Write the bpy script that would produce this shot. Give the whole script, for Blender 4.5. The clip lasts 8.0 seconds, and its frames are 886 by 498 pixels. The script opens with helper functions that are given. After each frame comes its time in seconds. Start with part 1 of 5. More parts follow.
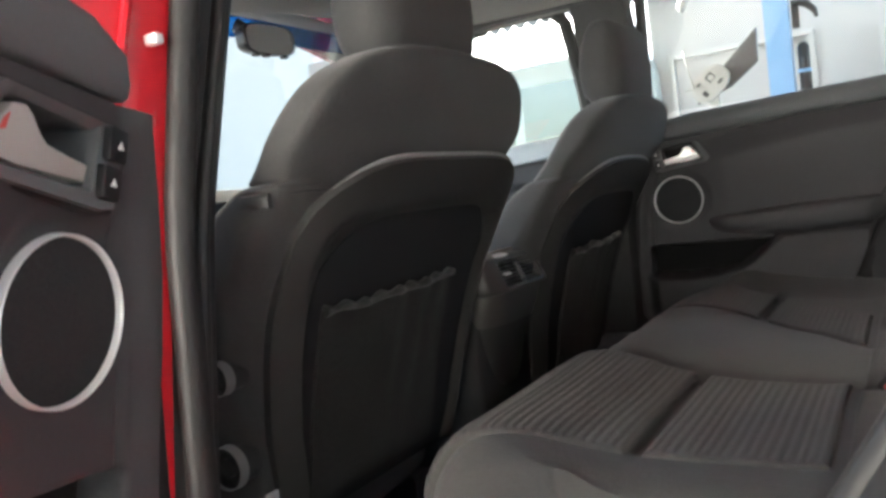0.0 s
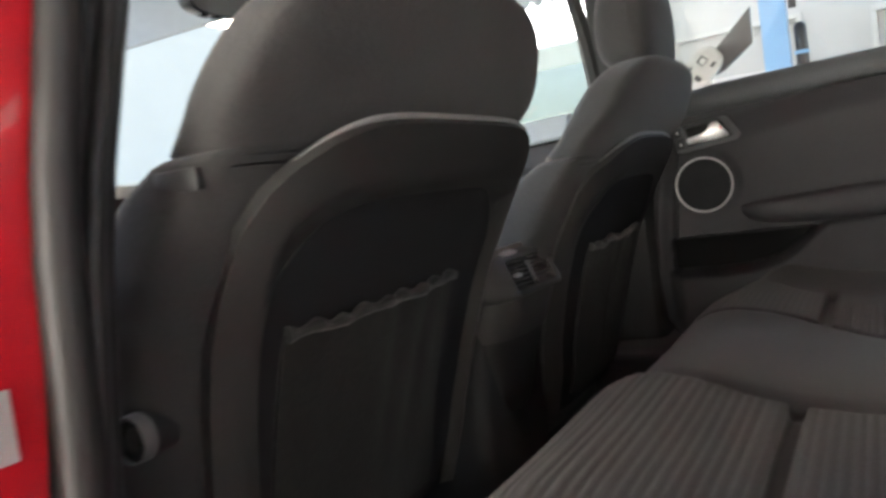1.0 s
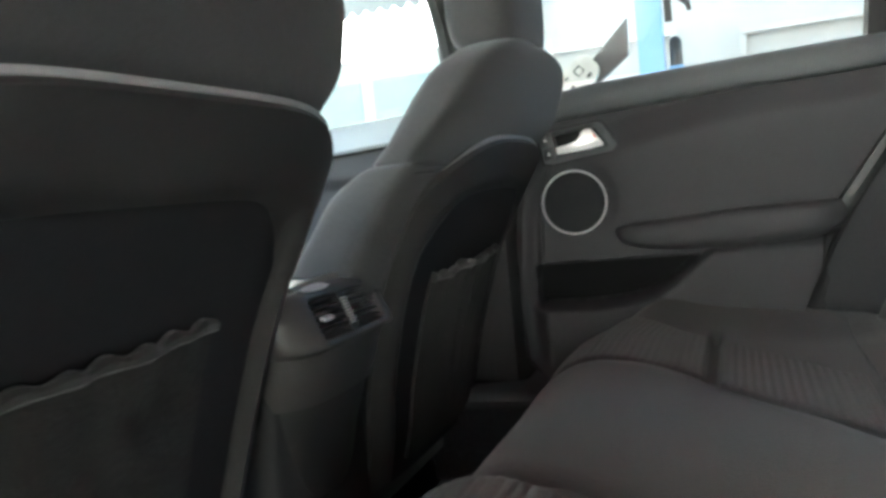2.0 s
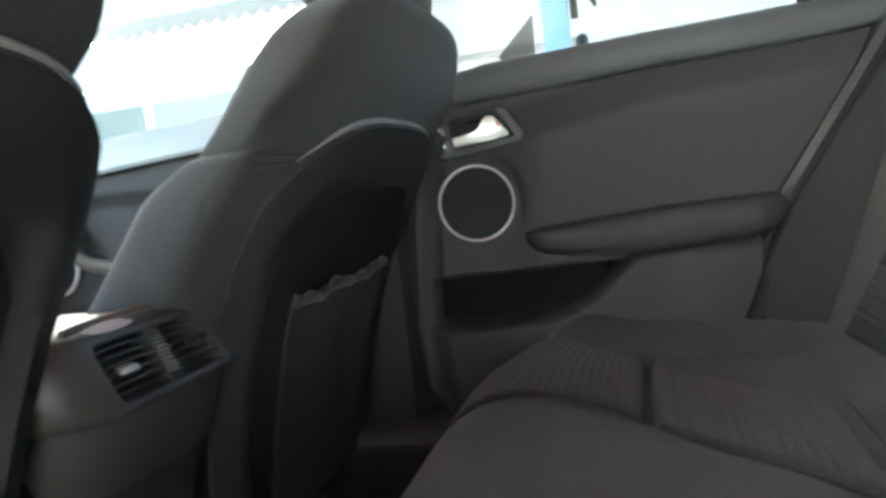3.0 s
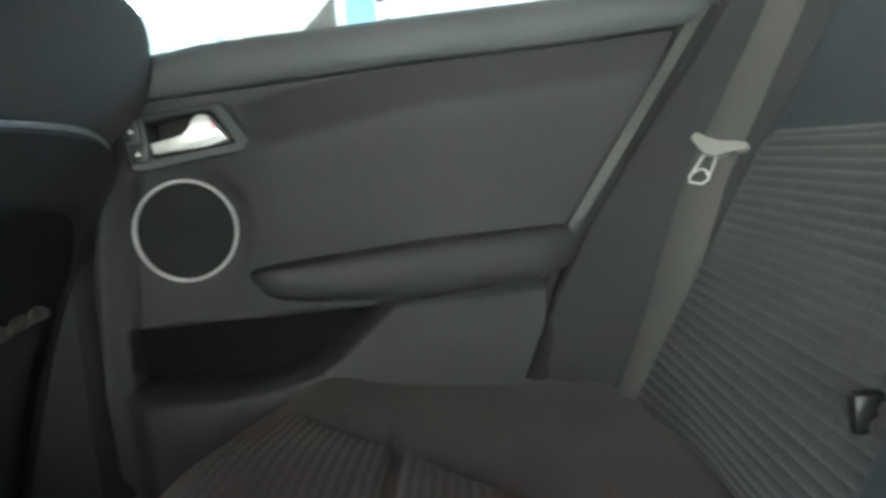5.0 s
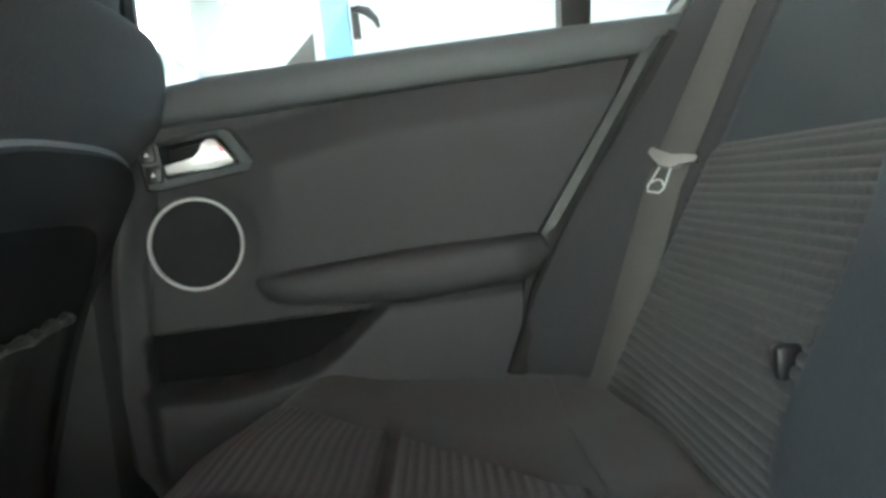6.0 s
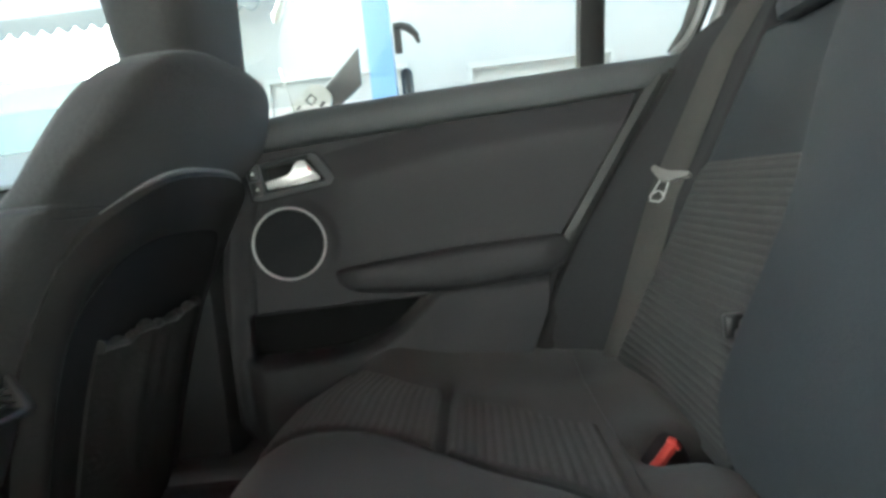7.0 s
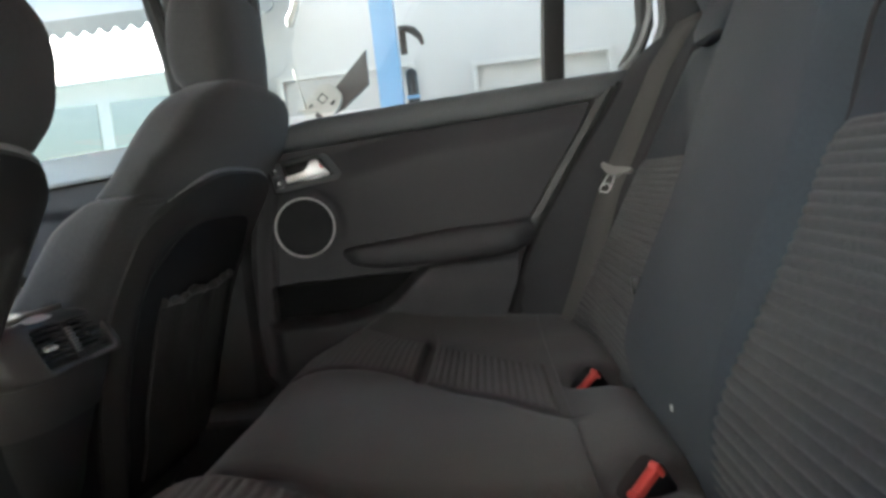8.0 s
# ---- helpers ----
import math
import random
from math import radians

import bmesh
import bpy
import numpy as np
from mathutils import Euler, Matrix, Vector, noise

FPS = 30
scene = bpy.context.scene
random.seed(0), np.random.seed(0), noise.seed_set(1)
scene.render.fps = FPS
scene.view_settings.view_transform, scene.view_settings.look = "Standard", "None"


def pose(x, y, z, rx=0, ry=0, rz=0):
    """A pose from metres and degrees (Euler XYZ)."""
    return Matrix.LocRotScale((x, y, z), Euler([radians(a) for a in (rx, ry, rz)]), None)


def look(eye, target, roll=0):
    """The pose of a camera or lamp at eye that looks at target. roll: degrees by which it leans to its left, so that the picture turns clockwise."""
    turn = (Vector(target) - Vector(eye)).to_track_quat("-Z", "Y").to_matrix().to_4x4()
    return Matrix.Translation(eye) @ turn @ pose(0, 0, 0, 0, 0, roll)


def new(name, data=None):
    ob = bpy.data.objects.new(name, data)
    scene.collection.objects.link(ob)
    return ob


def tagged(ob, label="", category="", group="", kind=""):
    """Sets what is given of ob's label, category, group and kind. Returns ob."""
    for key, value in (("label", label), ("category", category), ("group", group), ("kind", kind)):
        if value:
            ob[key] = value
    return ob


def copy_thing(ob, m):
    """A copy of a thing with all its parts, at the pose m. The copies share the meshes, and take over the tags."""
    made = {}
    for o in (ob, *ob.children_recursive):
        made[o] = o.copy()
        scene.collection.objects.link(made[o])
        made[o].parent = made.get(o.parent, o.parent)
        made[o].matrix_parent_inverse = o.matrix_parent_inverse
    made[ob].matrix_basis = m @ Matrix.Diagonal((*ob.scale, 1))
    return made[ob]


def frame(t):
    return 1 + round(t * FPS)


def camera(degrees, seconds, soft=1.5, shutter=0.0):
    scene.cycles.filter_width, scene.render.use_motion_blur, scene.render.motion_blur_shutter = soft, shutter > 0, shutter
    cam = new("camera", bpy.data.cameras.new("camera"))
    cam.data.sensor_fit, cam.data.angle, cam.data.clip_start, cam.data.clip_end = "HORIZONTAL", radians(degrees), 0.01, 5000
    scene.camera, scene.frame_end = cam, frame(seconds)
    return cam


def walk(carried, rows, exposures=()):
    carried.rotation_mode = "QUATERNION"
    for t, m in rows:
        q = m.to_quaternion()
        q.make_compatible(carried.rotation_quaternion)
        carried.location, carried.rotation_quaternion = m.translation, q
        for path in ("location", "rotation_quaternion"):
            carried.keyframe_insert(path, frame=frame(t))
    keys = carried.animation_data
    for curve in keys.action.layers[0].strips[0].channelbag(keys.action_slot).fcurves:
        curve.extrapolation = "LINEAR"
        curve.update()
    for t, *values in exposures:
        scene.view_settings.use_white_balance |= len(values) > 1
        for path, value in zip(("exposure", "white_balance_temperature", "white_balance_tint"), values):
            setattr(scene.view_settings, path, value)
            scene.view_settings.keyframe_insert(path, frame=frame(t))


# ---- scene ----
cam = camera(58.0, 8.0, soft=3.1, shutter=0.4)
PATH = [
    (0, (-1.284, -0.513, 0.843), (0.429, 0.512, 0.725), -6.9),
    (0.3, (-1.239, -0.453, 0.83), (0.47, 0.576, 0.69), -7.2),
    (0.5, (-1.197, -0.402, 0.835), (0.513, 0.624, 0.69), -7.5),
    (1, (-1.051, -0.337, 0.827), (0.693, 0.632, 0.699), -7.9),
    (1.5, (-0.879, -0.31, 0.822), (0.935, 0.521, 0.694), -7.8),
    (1.7, (-0.822, -0.303, 0.83), (1.017, 0.469, 0.684), -6.6),
    (2.8, (-0.52, -0.251, 0.805), (1.401, 0.289, 0.672), -7.3),
    (3, (-0.489, -0.256, 0.806), (1.442, 0.241, 0.656), -7.1),
    (3.5, (-0.369, -0.286, 0.818), (1.583, 0.12, 0.656), -6.4),
    (4, (-0.307, -0.299, 0.824), (1.665, -0.028, 0.63), -6.0),
    (4.5, (-0.221, -0.323, 0.835), (1.752, -0.073, 0.618), -6.2),
    (5, (-0.192, -0.331, 0.838), (1.793, -0.262, 0.602), -5.2),
    (5.2, (-0.196, -0.329, 0.838), (1.788, -0.336, 0.587), -6.1),
    (6.3, (-0.368, -0.307, 0.811), (1.628, -0.288, 0.678), -6.2),
    (6.5, (-0.423, -0.298, 0.815), (1.571, -0.254, 0.668), -6.2),
    (7, (-0.551, -0.307, 0.833), (1.442, -0.219, 0.689), -6.5),
    (7.5, (-0.693, -0.328, 0.833), (1.3, -0.234, 0.689), -6.4),
    (8, (-0.832, -0.364, 0.83), (1.158, -0.245, 0.669), -6.7),
]
EXPOSURES = [
    (0.0, 4.3, 6400, 8), (1.0, 4.25, 6550, 10), (1.5, 4.75, 6150, 1), (3.0, 4.8, 6000, 0), (4.0, 5.0, 5950, -4),
    (5.0, 5.1, 5900, -7), (6.5, 4.8, 5950, -5), (7.0, 4.6, 5950, -4), (7.5, 4.3, 6050, 1), (8.0, 4.1, 6200, 5),
]
walk(cam, [(t, look(eye, target, roll)) for t, eye, target, roll in PATH], EXPOSURES)

# ---------------------------------------------------------------- world and light
world = bpy.data.worlds.new("daylight")
scene.world = world
world.use_nodes = True
wn = world.node_tree.nodes
sky = wn.new("ShaderNodeTexSky")
sky.sky_type = "NISHITA"
sky.sun_disc = False
sky.sun_elevation = radians(25)
sky.sun_rotation = radians(35)
sky.dust_density = 3.0
wn["Background"].inputs["Strength"].default_value = 0.15
world.node_tree.links.new(sky.outputs[0], wn["Background"].inputs["Color"])
sun = new("sun", bpy.data.lights.new("sun", "SUN"))
sun.data.energy = 5.0
sun.data.angle = radians(6)
sun.data.color = (1.0, 0.97, 0.93)
sun.matrix_world = look((0, 0, 8), (-0.58, -0.72, 7.58))


# ---------------------------------------------------------------- materials
def mat(name, base, rough=0.6, metal=0.0, var=0.25, vscale=6.0, grain=300.0, bump=0.15, bdist=0.001, spec=0.5, sheen=0.0, coat=0.0):
    """A procedural surface: colour that varies at two scales, and a fine relief."""
    m = bpy.data.materials.new(name)
    m.use_nodes = True
    n, l = m.node_tree.nodes, m.node_tree.links
    b = n["Principled BSDF"]
    tc = n.new("ShaderNodeTexCoord")
    big, fine = n.new("ShaderNodeTexNoise"), n.new("ShaderNodeTexNoise")
    big.inputs["Scale"].default_value, big.inputs["Detail"].default_value = vscale, 5
    fine.inputs["Scale"].default_value, fine.inputs["Detail"].default_value = grain, 3
    l.new(tc.outputs["Object"], big.inputs["Vector"])
    l.new(tc.outputs["Object"], fine.inputs["Vector"])
    mix = n.new("ShaderNodeMix")
    mix.data_type = "RGBA"
    add = n.new("ShaderNodeMath")
    add.operation = "MULTIPLY_ADD"
    l.new(big.outputs["Fac"], add.inputs[0])
    add.inputs[1].default_value = 0.7
    half = n.new("ShaderNodeMath")
    half.operation = "MULTIPLY"
    half.inputs[1].default_value = 0.3
    l.new(fine.outputs["Fac"], half.inputs[0])
    l.new(half.outputs[0], add.inputs[2])
    midn = n.new("ShaderNodeTexNoise")
    midn.inputs["Scale"].default_value, midn.inputs["Detail"].default_value = grain / 4.5, 2
    l.new(tc.outputs["Object"], midn.inputs["Vector"])
    add2 = n.new("ShaderNodeMath")
    add2.operation = "MULTIPLY_ADD"
    l.new(midn.outputs["Fac"], add2.inputs[0])
    add2.inputs[1].default_value = 0.55
    l.new(add.outputs[0], add2.inputs[2])
    sub = n.new("ShaderNodeMath")
    sub.operation = "SUBTRACT"
    l.new(add2.outputs[0], sub.inputs[0])
    sub.inputs[1].default_value = 0.275
    l.new(sub.outputs[0], mix.inputs["Factor"])
    mix.inputs[6].default_value = (*[c * (1 - var) for c in base], 1)
    mix.inputs[7].default_value = (*[min(1, c * (1 + var)) for c in base], 1)
    l.new(mix.outputs[2], b.inputs["Base Color"])
    b.inputs["Metallic"].default_value = metal
    b.inputs["Specular IOR Level"].default_value = spec
    b.inputs["Sheen Weight"].default_value = sheen
    b.inputs["Sheen Roughness"].default_value = 0.5
    b.inputs["Coat Weight"].default_value = coat
    r = n.new("ShaderNodeMapRange")
    l.new(big.outputs["Fac"], r.inputs["Value"])
    r.inputs["To Min"].default_value, r.inputs["To Max"].default_value = max(0.02, rough - 0.08), min(1, rough + 0.08)
    l.new(r.outputs[0], b.inputs["Roughness"])
    if bump:
        bp = n.new("ShaderNodeBump")
        bp.inputs["Strength"].default_value, bp.inputs["Distance"].default_value = bump, bdist
        hsum = n.new("ShaderNodeMath")
        hsum.operation = "MULTIPLY_ADD"
        l.new(midn.outputs["Fac"], hsum.inputs[0])
        hsum.inputs[1].default_value = 1.2
        l.new(fine.outputs["Fac"], hsum.inputs[2])
        l.new(hsum.outputs[0], bp.inputs["Height"])
        l.new(bp.outputs[0], b.inputs["Normal"])
    return m


def glass(name, tint, gloss=0.06):
    """A thin clear pane: light goes straight through, with a little mirror on top."""
    m = bpy.data.materials.new(name)
    m.use_nodes = True
    n, l = m.node_tree.nodes, m.node_tree.links
    clear, shine, mix = n.new("ShaderNodeBsdfTransparent"), n.new("ShaderNodeBsdfGlossy"), n.new("ShaderNodeMixShader")
    clear.inputs["Color"].default_value = (*tint, 1)
    shine.inputs["Roughness"].default_value = 0.02
    mix.inputs[0].default_value = gloss
    l.new(clear.outputs[0], mix.inputs[1])
    l.new(shine.outputs[0], mix.inputs[2])
    l.new(mix.outputs[0], n["Material Output"].inputs["Surface"])
    return m


FABRIC = mat("charcoal_cloth", (0.058, 0.0575, 0.056), 0.9, var=0.22, vscale=9, grain=900, bump=0.5, bdist=0.0012, spec=0.18, sheen=0.15)
CLOTH_C = mat("blue_grey_cloth", (0.042, 0.050, 0.057), 0.9, var=0.2, vscale=8, grain=1100, bump=0.45, bdist=0.001, spec=0.12, sheen=0.06)
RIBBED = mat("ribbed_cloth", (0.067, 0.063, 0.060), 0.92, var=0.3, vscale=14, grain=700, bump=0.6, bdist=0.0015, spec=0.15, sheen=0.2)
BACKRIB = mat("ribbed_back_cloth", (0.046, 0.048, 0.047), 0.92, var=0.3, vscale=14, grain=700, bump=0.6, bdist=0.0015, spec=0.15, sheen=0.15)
PLASTIC = mat("grained_plastic", (0.036, 0.036, 0.036), 0.62, var=0.15, vscale=4, grain=1400, bump=0.3, bdist=0.0006, spec=0.3)
CARD = mat("door_card_vinyl", (0.046, 0.045, 0.047), 0.62, var=0.15, vscale=5, grain=1300, bump=0.35, bdist=0.0007, spec=0.35)
SOFT = mat("soft_grey_trim", (0.096, 0.101, 0.103), 0.58, var=0.12, vscale=5, grain=1300, bump=0.35, bdist=0.0007, spec=0.4)
# lit copy of the soft grey trim, with the daylight in its colour
LITTRIM = mat("lit_grey_trim", (0.44, 0.48, 0.49), 0.42, var=0.08, vscale=5, grain=1300, bump=0.15, bdist=0.0005, spec=0.5)
GRAB = mat("tan_grab_plastic", (0.155, 0.14, 0.12), 0.5, var=0.1, vscale=12, grain=1200, bump=0.15, bdist=0.0005)
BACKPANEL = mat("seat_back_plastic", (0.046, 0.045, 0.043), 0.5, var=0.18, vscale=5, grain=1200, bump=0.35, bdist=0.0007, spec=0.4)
LININGD = mat("recess_fibre", (0.026, 0.0265, 0.028), 0.8, var=0.2, vscale=9, grain=900, bump=0.4, bdist=0.0008, spec=0.2)
POCKET = mat("pocket_cloth", (0.032, 0.032, 0.030), 0.95, var=0.3, vscale=18, grain=600, bump=0.6, bdist=0.0015, spec=0.12, sheen=0.06)
RUBBER = mat("seal_rubber", (0.015, 0.0142, 0.0138), 0.8, var=0.2, vscale=12, grain=500, bump=0.2)
POCKETDARK = mat("shade_black", (0.012, 0.012, 0.012), 0.95, var=0.2, vscale=20, grain=700, bump=0.4, spec=0.08)
SEAL = mat("door_seal_rubber", (0.028, 0.027, 0.026), 0.5, var=0.15, vscale=14, grain=500, bump=0.15, bdist=0.0005, spec=0.45)
DARK = mat("black_plastic", (0.014, 0.014, 0.015), 0.4, var=0.2, vscale=10, grain=800, bump=0.15, bdist=0.0005)
MESHBLK = mat("speaker_cloth", (0.030, 0.031, 0.032), 0.85, var=0.45, vscale=20, grain=1500, bump=0.8, bdist=0.001, spec=0.2)
CARPET = mat("carpet", (0.034, 0.035, 0.037), 0.98, var=0.4, vscale=30, grain=450, bump=1.0, bdist=0.004, spec=0.1, sheen=0.2)
SILVER = mat("satin_silver", (0.93, 0.93, 0.92), 0.30, metal=0.25, var=0.05, grain=600, bump=0.05, bdist=0.0003)
CHROME = mat("chrome_lever", (0.88, 0.88, 0.86), 0.34, metal=0.35, var=0.04, bump=0)
# darker copy of the chrome lever, with weaker light in its colour
DIMCHROME = mat("dimmed_lever", (0.46, 0.45, 0.42), 0.42, metal=0.3, var=0.06, bump=0)
STEEL = mat("bright_steel", (0.62, 0.61, 0.58), 0.25, metal=1.0, var=0.1, vscale=40, bump=0.05)
RED = mat("red_paint", (0.60, 0.014, 0.026), 0.22, var=0.06, vscale=3, grain=900, bump=0.02, bdist=0.0002, coat=0.7)
BELT = mat("belt_webbing", (0.078, 0.075, 0.069), 0.8, var=0.12, vscale=20, grain=900, bump=0.6, bdist=0.0008, spec=0.3)
TONGUE = mat("belt_tongue_plastic", (0.21, 0.20, 0.185), 0.5, var=0.1, vscale=30, bump=0.1)
BUTTON = mat("red_button", (0.62, 0.075, 0.06), 0.4, var=0.08, vscale=40, bump=0.05)
WHITEMARK = mat("white_marking", (0.78, 0.78, 0.76), 0.5, var=0.04, bump=0)
EDGE = mat("edge_strip_plastic", (0.040, 0.040, 0.039), 0.45, var=0.12, vscale=6, grain=1300, bump=0.3, bdist=0.0006, spec=0.4)
# pale grey that carries the highlight of raised edges
BRIGHTEDGE = mat("bright_edge_grey", (0.34, 0.34, 0.325), 0.55, var=0.25, vscale=40, grain=700, bump=0.3, bdist=0.0007, spec=0.4)
HEM = mat("elastic_hem_cloth", (0.044, 0.043, 0.041), 0.95, var=0.3, vscale=30, grain=700, bump=0.6, bdist=0.0015, spec=0.15, sheen=0.2)
# for the added roof pieces; dark, so that little light bounces down
BLOCKGREY = mat("light_block_grey", (0.20, 0.20, 0.20), 0.7, var=0.2, vscale=1.5, grain=60, bump=0.2, bdist=0.002)
# tint added to the unseen rear window, to hold back its light
DARKPANE = glass("rear_dimming_glass", (0.34, 0.36, 0.35))
SLAT = mat("satin_vent_slat", (0.095, 0.092, 0.086), 0.34, var=0.08, vscale=30, bump=0.02, spec=0.6)
HOUSING = mat("brown_grey_housing", (0.068, 0.064, 0.060), 0.42, var=0.10, vscale=8, grain=1200, bump=0.12, bdist=0.0004, spec=0.5)
GLOSSY = mat("glossy_dark_trim", (0.060, 0.057, 0.053), 0.30, var=0.08, vscale=12, bump=0.02, spec=0.6, coat=0.4)
BOLSTER = mat("bolster_cloth", (0.043, 0.043, 0.044), 0.9, var=0.2, vscale=9, grain=1000, bump=0.45, bdist=0.001, spec=0.15, sheen=0.15)
KNOB = mat("satin_knob", (0.26, 0.26, 0.25), 0.32, metal=0.3, var=0.1, vscale=30, bump=0.02)
CUSHION = mat("brown_grey_cloth", (0.055, 0.0525, 0.0495), 0.92, var=0.25, vscale=9, grain=900, bump=0.5, bdist=0.0012, spec=0.18, sheen=0.2)
GLAREGREY = mat("glare_grey", (0.22, 0.225, 0.22), 0.35, var=0.08, vscale=10, bump=0.03, spec=0.5)
LINING = mat("headliner", (0.22, 0.215, 0.20), 0.95, var=0.08, vscale=8, grain=700, bump=0.4)
PAPER = mat("label_paper", (0.70, 0.69, 0.66), 0.6, var=0.06, vscale=40, bump=0.05)
INK = mat("label_print", (0.16, 0.17, 0.17), 0.6, var=0.2, vscale=60, bump=0)
CONCRETE = mat("workshop_concrete", (0.17, 0.165, 0.155), 0.8, var=0.22, vscale=1.2, grain=60, bump=0.4, bdist=0.004)
WALLP = mat("white_wall_paint", (0.80, 0.80, 0.78), 0.7, var=0.05, vscale=0.8, grain=80, bump=0.15, bdist=0.002)
NORTHW = mat("warm_white_render", (0.66, 0.61, 0.55), 0.8, var=0.07, vscale=0.6, grain=60, bump=0.2, bdist=0.003)
# white paint set darker, to keep the wall from burning out
EASTW = mat("dimmed_white_paint", (0.33, 0.325, 0.31), 0.75, var=0.10, vscale=0.9, grain=60, bump=0.2, bdist=0.002)
YARDW = mat("grey_render", (0.285, 0.247, 0.205), 0.85, var=0.12, vscale=0.5, grain=40, bump=0.3, bdist=0.004)
BLUE = mat("blue_steel_paint", (0.15, 0.32, 0.54), 0.4, var=0.1, vscale=5, grain=200, bump=0.1)
BOARD = mat("dark_board", (0.032, 0.030, 0.027), 0.6, var=0.35, vscale=9, grain=200, bump=0.3)
PALE = mat("pale_bracket", (0.34, 0.335, 0.30), 0.5, var=0.25, vscale=18, grain=200, bump=0.2)
GREYMET = mat("grey_frame", (0.36, 0.355, 0.33), 0.5, var=0.12, vscale=6, bump=0.1)
VANW = mat("van_white", (0.33, 0.37, 0.35), 0.3, var=0.05, vscale=2, bump=0.02, coat=0.5)
CANVAS = mat("canopy_canvas", (0.15, 0.16, 0.16), 0.85, var=0.12, vscale=3, grain=120, bump=0.3)
PANE = glass("window_glass", (0.93, 0.95, 0.94))
TINT = glass("tint_band_glass", (0.10, 0.34, 0.62), 0.05)
VANGLASS = mat("van_glass", (0.13, 0.16, 0.15), 0.08, var=0.1, bump=0, spec=0.8)
MIRROR = mat("mirror_glass", (0.9, 0.9, 0.9), 0.03, metal=1.0, var=0.02, bump=0)


# ---------------------------------------------------------------- mesh helpers
def mesh_ob(name, bm, material, smooth=True, angle=40):
    bmesh.ops.remove_doubles(bm, verts=bm.verts, dist=1e-5)
    bmesh.ops.recalc_face_normals(bm, faces=bm.faces)
    if smooth:
        for face in bm.faces:
            face.smooth = True
        lim = radians(angle)
        for e in bm.edges:
            if len(e.link_faces) == 2 and e.calc_face_angle(0) > lim:
                e.smooth = False
    me = bpy.data.meshes.new(name)
    bm.to_mesh(me)
    bm.free()
    me.materials.append(material)
    return new(name, me)


def part(name, bm, material, parent, label="", smooth=True, angle=40):
    ob = mesh_ob(name, bm, material, smooth, angle)
    ob.parent = parent
    if label:
        tagged(ob, label)
    return ob


def thing(name, label, category, group="", kind="", at=(0, 0, 0)):
    ob = new(name)
    ob.empty_display_size = 0.05
    ob.location = at
    return tagged(ob, label, category, group, kind)


def box(bm, lo, hi, r=0.0, seg=2, m=None):
    """A box between two corners, its edges rounded by r."""
    made = bmesh.ops.create_cube(bm, size=1)
    vs = made["verts"]
    for v in vs:
        v.co = Vector([lo[i] + (v.co[i] + 0.5) * (hi[i] - lo[i]) for i in range(3)])
    if r:
        es = list({e for v in vs for e in v.link_edges})
        out = bmesh.ops.bevel(bm, geom=es, offset=r, segments=seg, profile=0.5, affect="EDGES")
        vs = list({v for f in out["faces"] for v in f.verts} | {v for v in vs if v.is_valid})
    if m is not None:
        bmesh.ops.transform(bm, matrix=m, verts=[v for v in vs if v.is_valid])
    return bm


def boxed(lo, hi, r=0.0, seg=2, m=None):
    return box(bmesh.new(), lo, hi, r, seg, m)


def loft(bm, rings, cap=True, closed=False):
    """Skin through rings of points, all of one length."""
    vs = [[bm.verts.new(p) for p in ring] for ring in rings]
    n = len(rings[0])
    pairs = list(zip(vs, vs[1:])) + ([(vs[-1], vs[0])] if closed else [])
    for a, b in pairs:
        for i in range(n):
            bm.faces.new((a[i], a[(i + 1) % n], b[(i + 1) % n], b[i]))
    if cap and not closed:
        bm.faces.new(vs[0][::-1])
        bm.faces.new(vs[-1])
    return bm


def tube(bm, pts, r, n=10, flat=1.0, closed=False):
    """A round bar along points; flat squeezes it along the third direction."""
    pts = [Vector(p) for p in pts]
    rings, k = [], len(pts)
    up = Vector((0.13, 0.21, 0.97))
    for i, p in enumerate(pts):
        d = (pts[(i + 1) % k] - pts[i - 1]) if closed else (pts[min(i + 1, k - 1)] - pts[max(i - 1, 0)])
        d.normalize()
        a = d.cross(up).normalized()
        b = d.cross(a)
        rr = r[i] if isinstance(r, (list, tuple)) else r
        rings.append([p + a * rr * math.cos(t) + b * rr * flat * math.sin(t) for t in [2 * math.pi * j / n for j in range(n)]])
    return loft(bm, rings, cap=not closed, closed=closed)


def sheet(bm, f, us, vs, back=None):
    """A surface f(u, v) over two lists; back(u, v) gives the far side, which closes it to a solid."""
    g = [[bm.verts.new(f(u, v)) for v in vs] for u in us]
    for i in range(len(us) - 1):
        for j in range(len(vs) - 1):
            bm.faces.new((g[i][j], g[i + 1][j], g[i + 1][j + 1], g[i][j + 1]))
    if back:
        rim = [(i, 0) for i in range(len(us))] + [(len(us) - 1, j) for j in range(1, len(vs))]
        rim += [(i, len(vs) - 1) for i in range(len(us) - 2, -1, -1)] + [(0, j) for j in range(len(vs) - 2, 0, -1)]
        far = [bm.verts.new(back(us[i], vs[j])) for i, j in rim]
        near = [g[i][j] for i, j in rim]
        for k in range(len(rim)):
            q = (k + 1) % len(rim)
            bm.faces.new((near[k], near[q], far[q], far[k]))
        bm.faces.new(far)
    return bm


